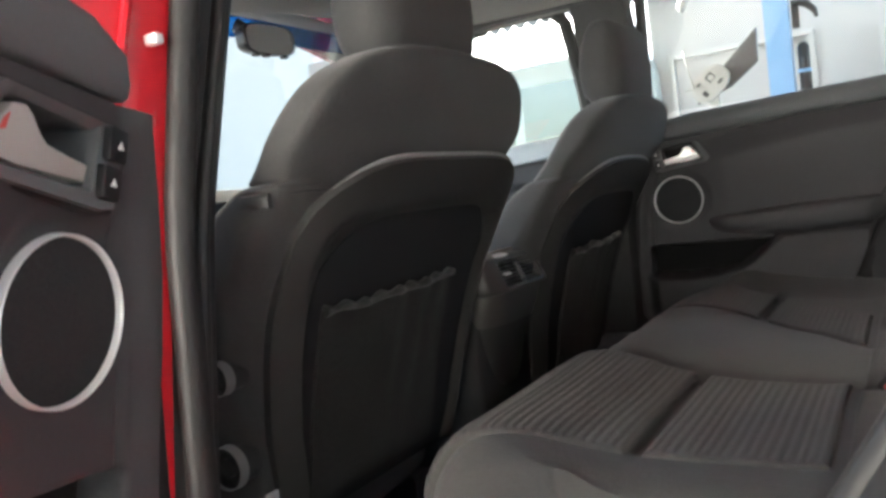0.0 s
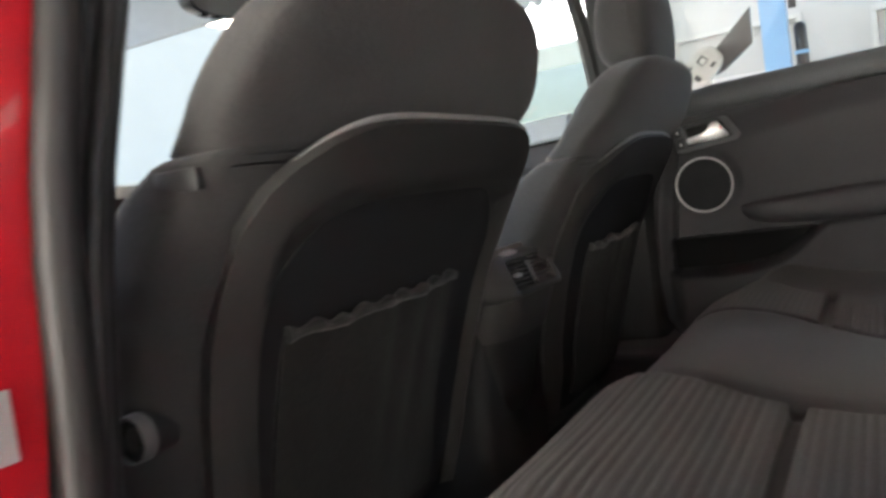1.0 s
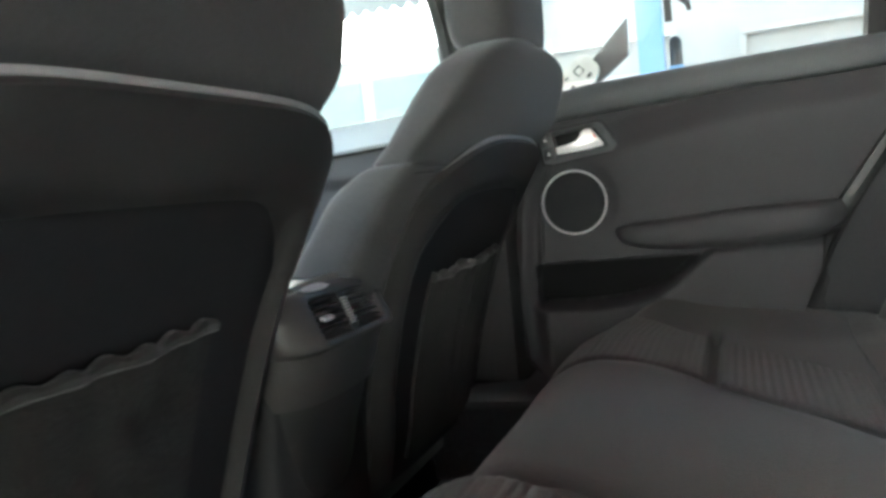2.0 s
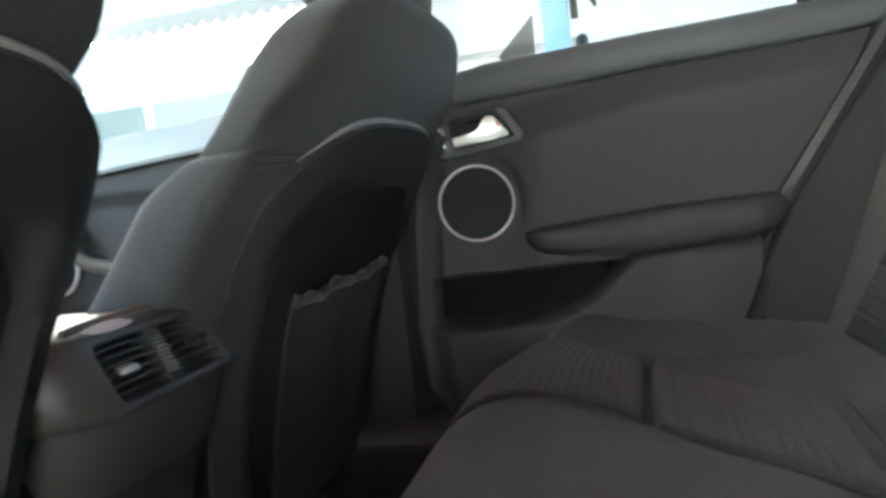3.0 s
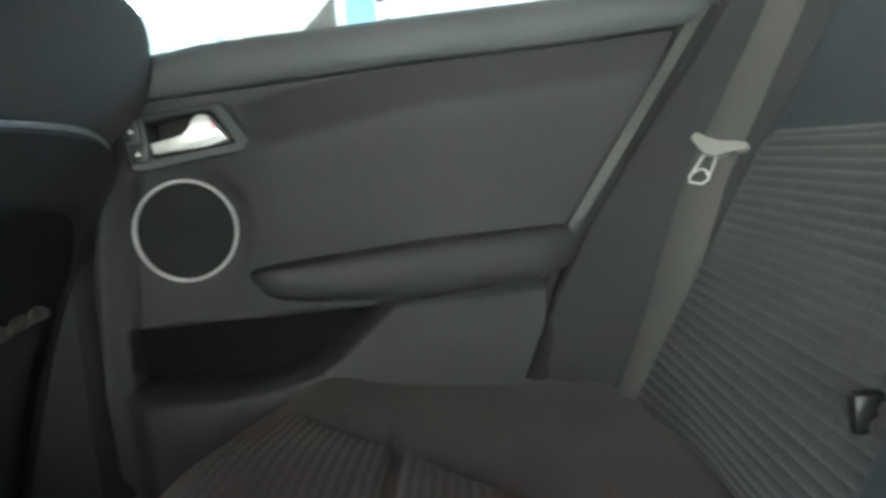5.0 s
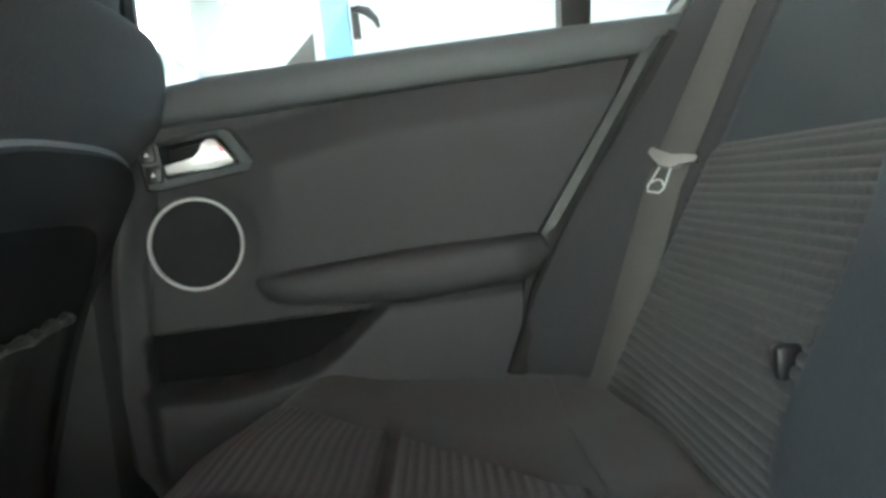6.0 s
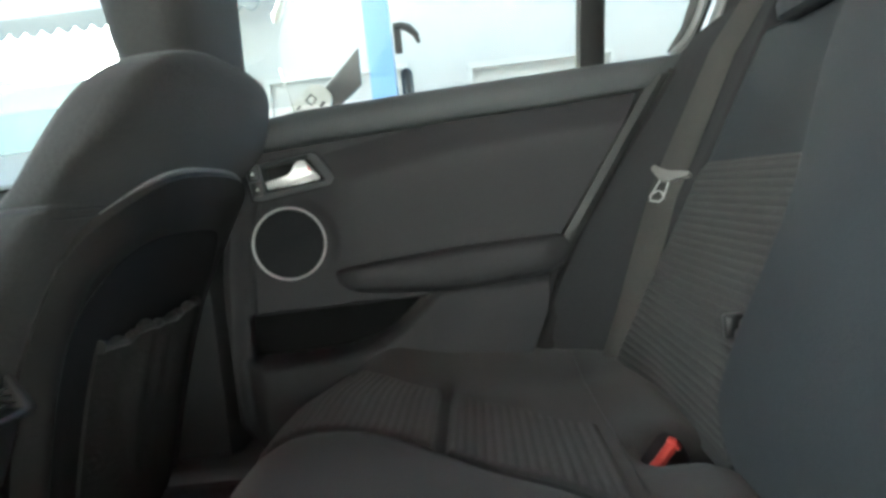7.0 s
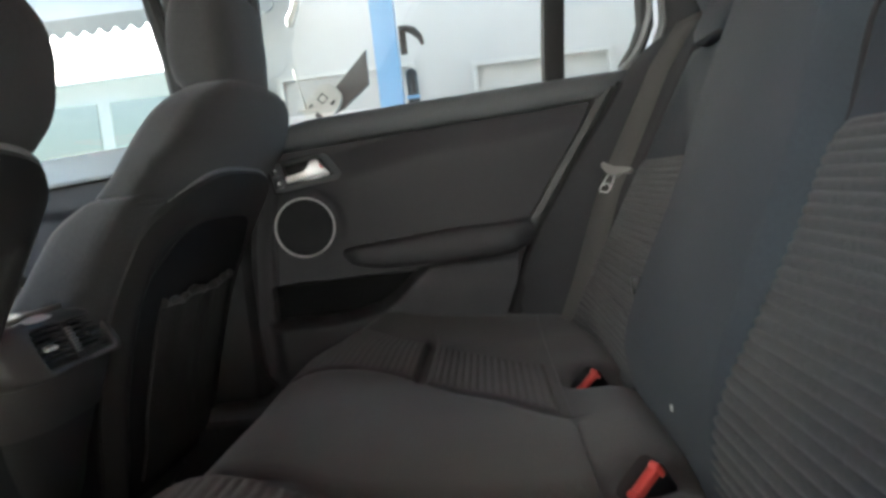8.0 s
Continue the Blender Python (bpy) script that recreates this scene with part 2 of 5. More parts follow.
def prism(bm, pts, axis_map, lo, hi, r=0.0, seg=2):
    """A flat outline given thickness from lo to hi; axis_map(a, b, depth) sets it in space."""
    rings = [[axis_map(a, b, d) for a, b in pts] for d in (lo, hi)]
    start = len(bm.verts)
    loft(bm, rings)
    if r:
        bm.verts.ensure_lookup_table()
        vs = set(bm.verts[start:])
        es = [e for e in bm.edges if e.verts[0] in vs and e.verts[1] in vs]
        bmesh.ops.bevel(bm, geom=es, offset=r, segments=seg, profile=0.5, affect="EDGES")
    return bm


def lin(a, b, n):
    return [a + (b - a) * i / (n - 1) for i in range(n)]


def interp(x, xs, ys):
    return float(np.interp(x, xs, ys))


def curve(x, xs, ys):
    """A smooth line through the given points."""
    if x <= xs[0]:
        return ys[0]
    if x >= xs[-1]:
        return ys[-1]
    k = max(i for i in range(len(xs) - 1) if xs[i] <= x)
    h = xs[k + 1] - xs[k]
    u = (x - xs[k]) / h
    slope = lambda i: (ys[min(i + 1, len(ys) - 1)] - ys[max(i - 1, 0)]) / (xs[min(i + 1, len(xs) - 1)] - xs[max(i - 1, 0)])
    a, b = slope(k) * h, slope(k + 1) * h
    return (2 * u ** 3 - 3 * u ** 2 + 1) * ys[k] + (u ** 3 - 2 * u ** 2 + u) * a + (3 * u ** 2 - 2 * u ** 3) * ys[k + 1] + (u ** 3 - u ** 2) * b


def step(a, b, x):
    t = min(1.0, max(0.0, (x - a) / (b - a)))
    return t * t * (3 - 2 * t)


def sup(t, a, b, e):
    """A point of a squarish oval."""
    c, s = math.cos(t), math.sin(t)
    return a * math.copysign(abs(c) ** (2 / e), c), b * math.copysign(abs(s) ** (2 / e), s)


# ---------------------------------------------------------------- workshop around the car
def flat_thing(name, lo, hi, material, label, category, r=0.0):
    ob = mesh_ob(name, boxed(lo, hi, r), material, smooth=False)
    return tagged(ob, label, category, kind="structure")


flat_thing("ground", (-60, -60, -0.2), (60, 60, 0), CONCRETE, "grey concrete workshop floor and yard around the car", "floor")
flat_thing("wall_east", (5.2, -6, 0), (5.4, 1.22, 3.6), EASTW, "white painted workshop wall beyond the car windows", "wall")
# added out of view: reflects sunlight onto the right door
flat_thing("wall_west", (-4.7, -9, 0), (-4.5, 3.2, 3.4), WALLP, "white wall added out of view to bounce daylight into the cabin", "wall")
# added wall: takes sky light off the top of the rear backrest
flat_thing("wall_north", (-9, 11, 0), (4.4, 11.2, 4.2), NORTHW, "white wall added ahead of the car to block sky light", "wall")
# added wall: hides the low bright sky beyond the windows
flat_thing("wall_yard", (4.4, 16, 0), (40, 16.3, 6.6), YARDW, "plain grey wall added across the yard to dim the sky", "wall")
# added out of view: reflects light onto the open door
flat_thing("wall_south", (-4.5, -9.2, 0), (3.8, -9, 3.4), WALLP, "white wall added out of view to bounce daylight from behind", "wall")
# roof, front piece and hanging sheet are added unseen, to keep sun off the seats
flat_thing("ceiling", (-4.7, -8.3, 3.4), (3.8, 2.8, 3.5), BLOCKGREY, "plain grey roof added out of view to cut sky light", "ceiling")
flat_thing("sun_block_roof", (0.5, 2.8, 3.4), (3.8, 5.9, 3.5), BLOCKGREY, "plain grey roof piece added out of view to block the sun", "ceiling")
flat_thing("sun_baffle", (3.802, -2.0, 2.45), (3.87, 5.9, 3.5), BLOCKGREY, "grey sheet added under the roof edge to block low sun", "fascia")


# ---------------------------------------------------------------- car body: floor, sills, pillars, roof
body = thing("car_body", "red painted sedan body shell with dark cabin trim and pale headliner", "car body", kind="structure", at=(0.05, 0.2, 0.12))


def in_body(name, bm, material, label="", **kw):
    ob = part(name, bm, material, body, label, **kw)
    ob.matrix_parent_inverse = Matrix.Translation(body.location).inverted()
    return ob


def xr(y, z=0.9):
    """Inner face of the cabin's right side at y; above the belt the side leans in."""
    return 0.715 - 0.13 * y * (1 if y < 0.1 else 0) - (0.013 if y >= 0.1 else 0) - 0.30 * max(0, z - 1.0)


def floor_h(x, y):
    hump = 0.085 * math.exp(-(((x - 0.09) / 0.12) ** 4))
    return 0.262 + hump + 0.006 * noise.noise((x * 9, y * 9, 0)) + 0.10 * step(-0.02, -0.16, y)


in_body("floor_carpet", sheet(bmesh.new(), lambda u, v: (u, v, floor_h(u, v)), lin(-0.66, 0.74, 60), lin(-0.95, 1.25, 70), lambda u, v: (u, v, 0.20)), CARPET, "dark carpet with a centre tunnel")
for side, x0, x1 in (("right", 0.60, 0.80), ("left", -0.80, -0.60)):
    bm = bmesh.new()
    box(bm, (x0, -0.75, 0.16), (x1, 1.25, 0.425 if side == "left" else 0.455), 0.022, 3)
    in_body("sill", bm, RED if side == "left" else SOFT, "" if side == "left" else "grey plastic scuff plate on the sill")
in_body("sill_trim", boxed((0.575, -0.02, 0.30), (0.70, 0.75, 0.440), 0.016, 3), CARPET, "dark carpeted side of the sill")
in_body("sill_trim", boxed((-0.70, -0.60, 0.30), (-0.575, 0.75, 0.44), 0.016, 3), PLASTIC)

# right centre pillar: lower trim and upper trim leaning in
bm = bmesh.new()
sect = lambda z: [(xr(0.2, z) - d, y, z) for y, d in ((0.106, -0.12), (0.106, 0.0), (0.120, 0.018), (0.20, 0.028), (0.27, 0.018), (0.29, -0.12))]
loft(bm, [sect(z) for z in (0.40, 0.6, 0.8, 0.95)])
in_body("pillar_trim", bm, PLASTIC)
bm = bmesh.new()
sect = lambda z: [(xr(0.2, z) - d, y + 0.02 * (z - 1), z) for y, d in ((0.045, -0.06), (0.045, 0.0), (0.06, 0.012), (0.115, 0.02), (0.175, 0.012), (0.19, -0.06))]
loft(bm, [sect(z) for z in (0.93, 1.05, 1.2, 1.33)])
in_body("pillar_trim", bm, FABRIC)


# left centre pillar, by the open door: trim, seals, red jamb
def left_lean(z):
    return (0.15 if z < 0.85 else 0.29) * (z - 0.85)


def column(pts, zs, dy=0.0):
    b = bmesh.new()
    loft(b, [[(x + left_lean(z), y + dy * (z - 0.85), z) for x, y in pts] for z in zs])
    return b


PZ = lin(0.40, 1.36, 17)
in_body("pillar_trim", column([(-0.650, 0.156), (-0.645, 0.175), (-0.645, 0.29), (-0.70, 0.29), (-0.70, 0.185), (-0.672, 0.158), (-0.66, 0.152)], PZ), PLASTIC)
ring = lambda cx, cy, r: [(cx + r * math.cos(t), cy + r * math.sin(t)) for t in [2 * math.pi * i / 12 for i in range(12)]]
in_body("door_seal", column(ring(-0.668, 0.157, 0.0085), PZ), SEAL)
bm = bmesh.new()
loft(bm, [[(x + left_lean(z) + 0.085 * (0.84 - z), y, z) for x, y in ring(-0.694, 0.160, 0.0170)] for z in PZ])
in_body("door_seal", bm, SEAL)
in_body("pillar_jamb", column([(-0.698, 0.172), (-0.76, 0.176), (-0.80, 0.198), (-0.835, 0.205), (-0.85, 0.30), (-0.70, 0.30)], PZ), RED, "glossy red door jamb")
bm = bmesh.new()
tube(bm, [(-0.775 + left_lean(z), 0.180, z) for z in lin(0.95, 1.33, 8)], 0.006, 8)
in_body("jamb_bead", bm, RED)
# small silver block in place of the highlight high on the jamb
in_body("jamb_glint", boxed((-0.694, 0.158, 1.044), (-0.681, 0.178, 1.056), 0.003, 2), SILVER, "silver patch on the jamb, standing in for a highlight")
tag = part("label_sticker", boxed((-0.766, 0.1695, 0.694), (-0.742, 0.1725, 0.742), 0.0006, 1), PAPER, body, "white printed sticker", smooth=False)
tag.matrix_parent_inverse = Matrix.Translation(body.location).inverted()
for k, (z0, z1, x0, x1) in enumerate([(0.724, 0.738, -0.762, -0.746)] + [(0.697 + 0.0042 * i, 0.699 + 0.0042 * i, -0.763, -0.746 - 0.002 * (i % 3)) for i in range(6)]):
    ink = part("print_bar", boxed((x0, 0.1688, z0), (x1, 0.1700, z1)), INK, tag, smooth=False)
    ink.matrix_parent_inverse = Matrix.Translation(body.location).inverted()

# right rear jamb, behind the door's sloping edge
bm = bmesh.new()
loft(bm, [[(xr(y, 0.9) + a, y + b, z) for a, b in ((-0.004, -0.03), (0.012, 0.012), (0.10, 0.012), (0.10, -0.12), (-0.004, -0.12))] for y, z in [(-0.385 - 0.62 * (z - 0.56), z) for z in lin(0.42, 0.965, 13)]])
in_body("rear_jamb", bm, RED)
bm = bmesh.new()
tube(bm, [(xr(y, 0.9) + 0.004, y, z) for y, z in [(-0.398 - 0.61 * (z - 0.56), z) for z in lin(0.44, 0.985, 14)]], 0.021, 10)
in_body("door_seal", bm, RUBBER)
bm = bmesh.new()
tube(bm, [(xr(y, 0.9) + 0.014, y - 0.012, z) for y, z in ((-0.355, 0.50), (-0.381, 0.561), (-0.430, 0.671), (-0.472, 0.737), (-0.550, 0.847), (-0.628, 0.957))], 0.017, 10)
in_body("door_seal", bm, RUBBER)
# left rear jamb: red outside, dark trim towards the seat, with its door seal
edge_l = lambda z: -0.435 - 0.62 * (z - 0.56)
bm = bmesh.new()
loft(bm, [[(x, edge_l(z) + b, z) for x, b in ((-0.82, -0.07), (-0.80, -0.05), (-0.70, -0.05), (-0.70, -0.50), (-0.82, -0.50))] for z in lin(0.40, 1.02, 13)])
in_body("rear_jamb", bm, RED, "glossy red rear door jamb")
bm = bmesh.new()
loft(bm, [[(x, edge_l(z) + b, z) for x, b in ((-0.765, -0.042), (-0.735, -0.006), (-0.697, 0.004), (-0.672, -0.012), (-0.668, -0.50), (-0.697, -0.50), (-0.697, -0.048))] for z in lin(0.40, 1.02, 13)])
in_body("jamb_trim", bm, PLASTIC)
bm = bmesh.new()
tube(bm, [(-0.688, edge_l(z) + 0.004, z) for z in lin(0.42, 1.0, 14)], 0.014, 10)
in_body("door_seal", bm, SEAL)
# roof, headliner, rails and windscreen pillars
roof = lambda x, y: 1.385 - 0.09 * ((x - 0.05) / 0.6) ** 2 - 0.10 * max(0, (y - 0.35)) ** 2 - 0.12 * max(0, -y - 0.3) ** 2
bm = bmesh.new()
sheet(bm, lambda u, v: (u, v, roof(u, v) - 0.03), lin(-0.56, 0.63, 16), lin(-1.0, 0.86, 16), lambda u, v: (u, v, roof(u, v)))
in_body("headliner", bm, LINING, "pale grey headliner cloth")
bm = bmesh.new()
sheet(bm, lambda u, v: (u, v, roof(u, v) + 0.035), lin(-0.60, 0.67, 16), lin(-1.05, 0.92, 16), lambda u, v: (u, v, roof(u, v) + 0.004))
in_body("roof_panel", bm, RED)
for sx, x0 in ((1, 0.615), (-1, -0.53)):
    bm = bmesh.new()
    tube(bm, [(x0 - sx * 0.02 * abs(y), y, 1.315 - 0.09 * max(0, y - 0.3) ** 2 * 4 - 0.10 * max(0, -y - 0.4) ** 2) for y in lin(-0.95, 0.80, 14)], 0.032, 10, 1.3)
    in_body("roof_rail", bm, FABRIC)
    bm = bmesh.new()
    tube(bm, [(x0 + sx * a, y, z) for a, y, z in ((-0.01, 0.74, 1.30), (0.03, 0.95, 1.17), (0.07, 1.15, 1.03), (0.10, 1.3, 0.92))], 0.04, 10, 1.2)
    in_body("windscreen_pillar", bm, FABRIC)
    bm = bmesh.new()
    tube(bm, [(x0 + sx * a, y, z) for a, y, z in ((0.0, -0.80, 1.29), (0.08, -0.86, 1.15), (0.14, -0.93, 1.00), (0.16, -0.98, 0.8), (0.16, -1.0, 0.45))], 0.075, 12, 1.0)
    in_body("rear_pillar", bm, SOFT)
def pillar_edge(z, back=0.0):
    """The rear end of the right side window opening, by height."""
    h = z - 0.777
    s = interp(h, [0.15, 0.24, 0.275, 0.32, 0.40, 0.47, 0.55], [0.655, 0.700, 0.724, 0.742, 0.738, 0.69, 0.56]) + back
    return Vector((0.748 + 0.1289 * s - 0.26 * max(0.0, h - 0.23), -0.008 - 0.9917 * s, z))


def quarter(u, v):
    z = 0.93 + 0.385 * v
    a = pillar_edge(z, 0.012)
    b = Vector((0.655 - 0.20 * max(0.0, z - 1.05), -1.0 + 0.30 * max(0.0, z - 1.0), z))
    return a.lerp(b, u) + Vector((0.035, 0.02, 0)) * math.sin(math.pi * u)


in_body("quarter_trim", sheet(bmesh.new(), quarter, lin(0, 1, 14), lin(0, 1, 24), lambda u, v: quarter(u, v) + Vector((0.05, -0.02, 0))), PLASTIC, "dark grained trim of the rear pillar", angle=60)
# pale band for the glare along the body flange
bm = bmesh.new()
tube(bm, [pillar_edge(z, 0.010) + Vector((-0.006, 0.0, 0)) for z in lin(1.0, 1.28, 22)], 0.0065, 8, 1.3)
in_body("body_flange", bm, GLAREGREY, "body flange beside the window, its glare put into pale grey")
in_body("screen_header", boxed((-0.5, 0.70, 1.315), (0.6, 0.80, 1.36), 0.015, 3), LINING)
# bulkheads that close the shell
in_body("rear_bulkhead", boxed((-0.72, -1.06, 0.2), (0.88, -1.02, 0.98), 0.01), PLASTIC)
in_body("parcel_shelf", boxed((-0.62, -1.42, 0.965), (0.80, -0.86, 0.985), 0.006), FABRIC)
in_body("front_bulkhead", boxed((-0.74, 1.25, 0.16), (0.80, 1.30, 0.88), 0.01), CARPET)
in_body("left_front_side", boxed((-0.80, 0.30, 0.2), (-0.72, 1.28, 0.955), 0.02), RED)
in_body("left_front_card", boxed((-0.718, 0.32, 0.2), (-0.70, 1.25, 0.945), 0.006), CARD, "dark vinyl card of the closed front door")
in_body("left_rear_side", boxed((-0.80, -1.5, 0.2), (-0.70, -0.80, 1.0), 0.03), RED)
in_body("right_rear_side", boxed((0.83, -1.5, 0.2), (0.93, -0.72, 1.0), 0.03), RED)


def pane_strip(name, pts, material, parent=body):
    b = bmesh.new()
    vs = [b.verts.new(p) for p in pts]
    b.faces.new(vs)
    geo = bmesh.ops.extrude_face_region(b, geom=list(b.faces))
    nrm = (Vector(pts[1]) - Vector(pts[0])).cross(Vector(pts[2]) - Vector(pts[0])).normalized()
    bmesh.ops.translate(b, vec=nrm * 0.004, verts=[v for v in geo["geom"] if isinstance(v, bmesh.types.BMVert)])
    ob = part(name, b, material, parent, smooth=False)
    if parent is body:
        ob.matrix_parent_inverse = Matrix.Translation(body.location).inverted()
    ob.visible_shadow = material is DARKPANE
    return ob


pane_strip("windscreen", [(-0.60, 1.30, 0.92), (0.68, 1.30, 0.92), (0.57, 0.80, 1.275), (-0.49, 0.80, 1.275)], PANE)
pane_strip("tint_band", [(-0.49, 0.80, 1.276), (0.57, 0.80, 1.276), (0.56, 0.755, 1.307), (-0.48, 0.755, 1.307)], TINT)
pane_strip("rear_window", [(-0.55, -1.40, 1.0), (0.74, -1.40, 1.0), (0.58, -1.0, 1.32), (-0.48, -1.0, 1.32)], DARKPANE)


# ---------------------------------------------------------------- doors
def seam_h(s):
    return interp(s, [-0.13, 0.0, 0.19, 0.30, 0.45, 0.64], [0.140, 0.148, 0.160, 0.167, 0.173, 0.184])


def belt_h(s):
    return interp(s, [-0.13, -0.01, 0.25, 0.50, 0.667, 0.72], [0.196, 0.205, 0.219, 0.231, 0.237, 0.238])


def front_s(h):
    return interp(h, [-0.36, -0.32, -0.28, -0.18, -0.03, 0.03, 0.13, 0.21], [-0.02, -0.075, -0.104, -0.111, -0.097, -0.086, -0.060, -0.05])


def strip_s(h):
    return interp(h, [-0.36, -0.216, -0.106, -0.04, 0.18, 0.24], [0.295, 0.340, 0.390, 0.432, 0.589, 0.635]) + 0.036 - strip_w(h)


def strip_w(h):
    """Width of the edge strip, which runs out below the armrest."""
    return 0.006 + 0.030 * step(-0.16, -0.03, h)


def pocket_bottom(s):
    return interp(s, [-0.09, -0.07, 0.02, 0.075, 0.13, 0.164, 0.19, 0.212, 0.23], [-0.176, -0.184, -0.187, -0.184, -0.172, -0.152, -0.130, -0.112, -0.10])


def card_depth(s, h, o=0.0):
    """How far the door card stands into the cabin."""
    rim = step(0.0, 0.028, s - front_s(h))
    swoop = interp(s, [0.06, 0.079, 0.253, 0.557, 0.62], [0.076, 0.083, 0.113, 0.134, 0.137])
    # a soft crease: the panel leans out below it and draws back above it
    up = h - swoop
    soft = lambda q: (q + math.sqrt(q * q + 0.00006)) / 2
    crease = 0.037 - 0.14 * min(0.21, soft(-up)) - 0.54 * min(0.055, soft(up))
    flat = 0.004 + 0.010 * step(-0.2, 0.05, up)
    ease = step(0.03, 0.12, s)
    d = 0.004 + (crease * ease + flat * (1 - ease) - 0.004) * step(0.060, 0.082, math.hypot(s, h))
    d += 0.010 * (1 - rim)
    lowpan = pocket_bottom(s)
    inside = step(0.0, 0.006, h - lowpan) * (1 - step(-0.006, 0.004, h + 0.112))
    inside *= step(-0.080, -0.072, s) * (1 - step(0.212, 0.226, s))
    below = 1 - step(-0.012, 0.004, h - lowpan)
    d += 0.026 * below * step(-0.10, -0.06, s) * (1 - step(0.20, 0.30, s) * 0.6)
    d -= 0.055 * inside
    d += 0.014 * step(0.22, 0.32, s) * (1 - step(-0.16, -0.09, h))
    groove = abs(s - front_s(h) - 0.034)
    d -= 0.006 * (1 - step(0.0, 0.006, groove)) * (1 - below) * (1 - step(0.06, 0.09, h))
    # the well behind the pull handle
    q = s - o
    well = step(-0.034, -0.028, q) * (1 - step(-0.004, 0.004, q - 0.069 + 0.59 * (h - 0.098)))
    well *= step(-0.006, 0.0, h - 0.085 - 0.106 * q) * (1 - step(0.0, 0.006, h - 0.128 - 0.104 * q))
    return d - 0.060 * well


def car_door(name, label, m, mirror, glazed):
    """A rear door with its inner trim. Its own x runs rearward, y up, and z into the cabin, from the speaker's centre."""
    k = -1.0 if mirror else 1.0
    top = thing(name, label, "car door", "rear doors")
    top.matrix_world = m
    P = lambda s, h, d: Vector((s, h, k * d))
    PH = lambda s, h, d: Vector((s + (0.022 if mirror else 0.0), h, k * d))

    us, vs = lin(0, 1, 150), lin(0, 1, 130)

    def place(u, v):
        # v runs from the bottom to the seam, which rises rearward
        h0 = -0.34
        s_guess = front_s(-0.1) + 0.6 * u
        h = h0 + (seam_h(s_guess) - h0) * v
        lo, hi = front_s(h), strip_s(h)
        s = lo + (hi - lo) * u
        h = h0 + (seam_h(s) - h0) * v
        return s, h

    def front_face(u, v):
        s, h = place(u, v)
        return P(s, h, card_depth(s, h, 0.022 if mirror else 0.0))

    def back_face(u, v):
        s, h = place(u, v)
        return P(s, h, -0.065)

    part("door_card", sheet(bmesh.new(), front_face, us, vs, back_face), CARD, top, "dark vinyl door card with a map pocket", angle=60)
    # black sheet that puts the deep pocket's shade into colour
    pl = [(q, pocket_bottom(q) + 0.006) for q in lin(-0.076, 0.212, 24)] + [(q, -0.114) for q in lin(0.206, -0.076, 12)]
    part("pocket_shade", prism(bmesh.new(), pl, P, -0.058, -0.034), POCKETDARK, top, "black sheet painting the shade inside the map pocket", smooth=False)
    # belt trim: a soft cap that rolls over the sill
    prof = [(0.004, 0.0), (0.0165, 0.010), (0.0215, 0.06), (0.025, 0.20), (0.030, 0.5), (0.020, 0.86), (0.004, 0.985), (-0.02, 1.0), (-0.055, 0.98), (-0.06, 0.0)]

    def cap(s):
        a, b = seam_h(s) + 0.0012, belt_h(s)
        return [P(s + 0.055 * max(0.0, q) ** 1.6 * (1 - step(-0.062, 0.06, s)) - 0.034 * (1 - min(1, q)) * step(0.45, 0.686, s), a + (b - a) * q, d * (1 - 0.85 * step(0.63, 0.672, s) * (d > 0))) for d, q in prof]

    part("belt_trim", loft(bmesh.new(), [cap(s) for s in lin(-0.034 if mirror else -0.062, 0.674, 34)]), SOFT, top, "soft grey trim along the window sill", angle=50)
    # rear edge strip
    prof2 = lambda h: [P(strip_s(h) + a, h, d) for a, d in ((0.0, -0.06), (0.0, 0.010), (0.17 * strip_w(h), 0.019), (0.6 * strip_w(h), 0.022), (strip_w(h), 0.016), (strip_w(h) + 0.003, -0.06))]
    part("edge_trim", loft(bmesh.new(), [prof2(h) for h in lin(-0.085, 0.205, 24)]), EDGE, top, "grey plastic edge trim")
    part("edge_seal", loft(bmesh.new(), [prof2(h) for h in lin(-0.215, -0.0855, 12)]), RUBBER, top, "black rubber edge seal")
    # armrest
    bm = bmesh.new()
    rings = []
    for s in [0.068, 0.070, 0.072, 0.076] + lin(0.082, 0.430, 30) + [0.435, 0.440, 0.445]:
        e = step(0.060, 0.105, s) * 0.62 + 0.38
        hi = interp(s, [0.068, 0.072, 0.09, 0.105, 0.271, 0.43, 0.440, 0.445], [-0.058, -0.053, -0.049, -0.047, -0.036, -0.034, -0.037, -0.048])
        lo = interp(s, [0.068, 0.072, 0.082, 0.10, 0.14, 0.263, 0.403, 0.435, 0.445], [-0.066, -0.074, -0.084, -0.091, -0.098, -0.107, -0.099, -0.087, -0.076])
        c, a = (hi + lo) / 2, (hi - lo) / 2
        dep = 0.052 * e * (1 - 0.35 * step(0.40, 0.447, s))
        rings.append([P(s, c + a * math.copysign(abs(math.sin(t)) ** 0.7, math.sin(t)) + 0.006 * math.cos(t), dep * max(-0.2, math.copysign(abs(math.cos(t)) ** 0.6, math.cos(t)))) for t in [2 * math.pi * i / 20 for i in range(20)]])
    loft(bm, rings)
    part("armrest", bm, CARD, top, "padded vinyl armrest", angle=60)
    # loudspeaker ring and cloth
    bm = bmesh.new()
    R, rw = (0.0556, 0.42) if mirror else (0.0570, 0.70)
    cir = [2 * math.pi * i / 64 for i in range(64)]
    rings = []
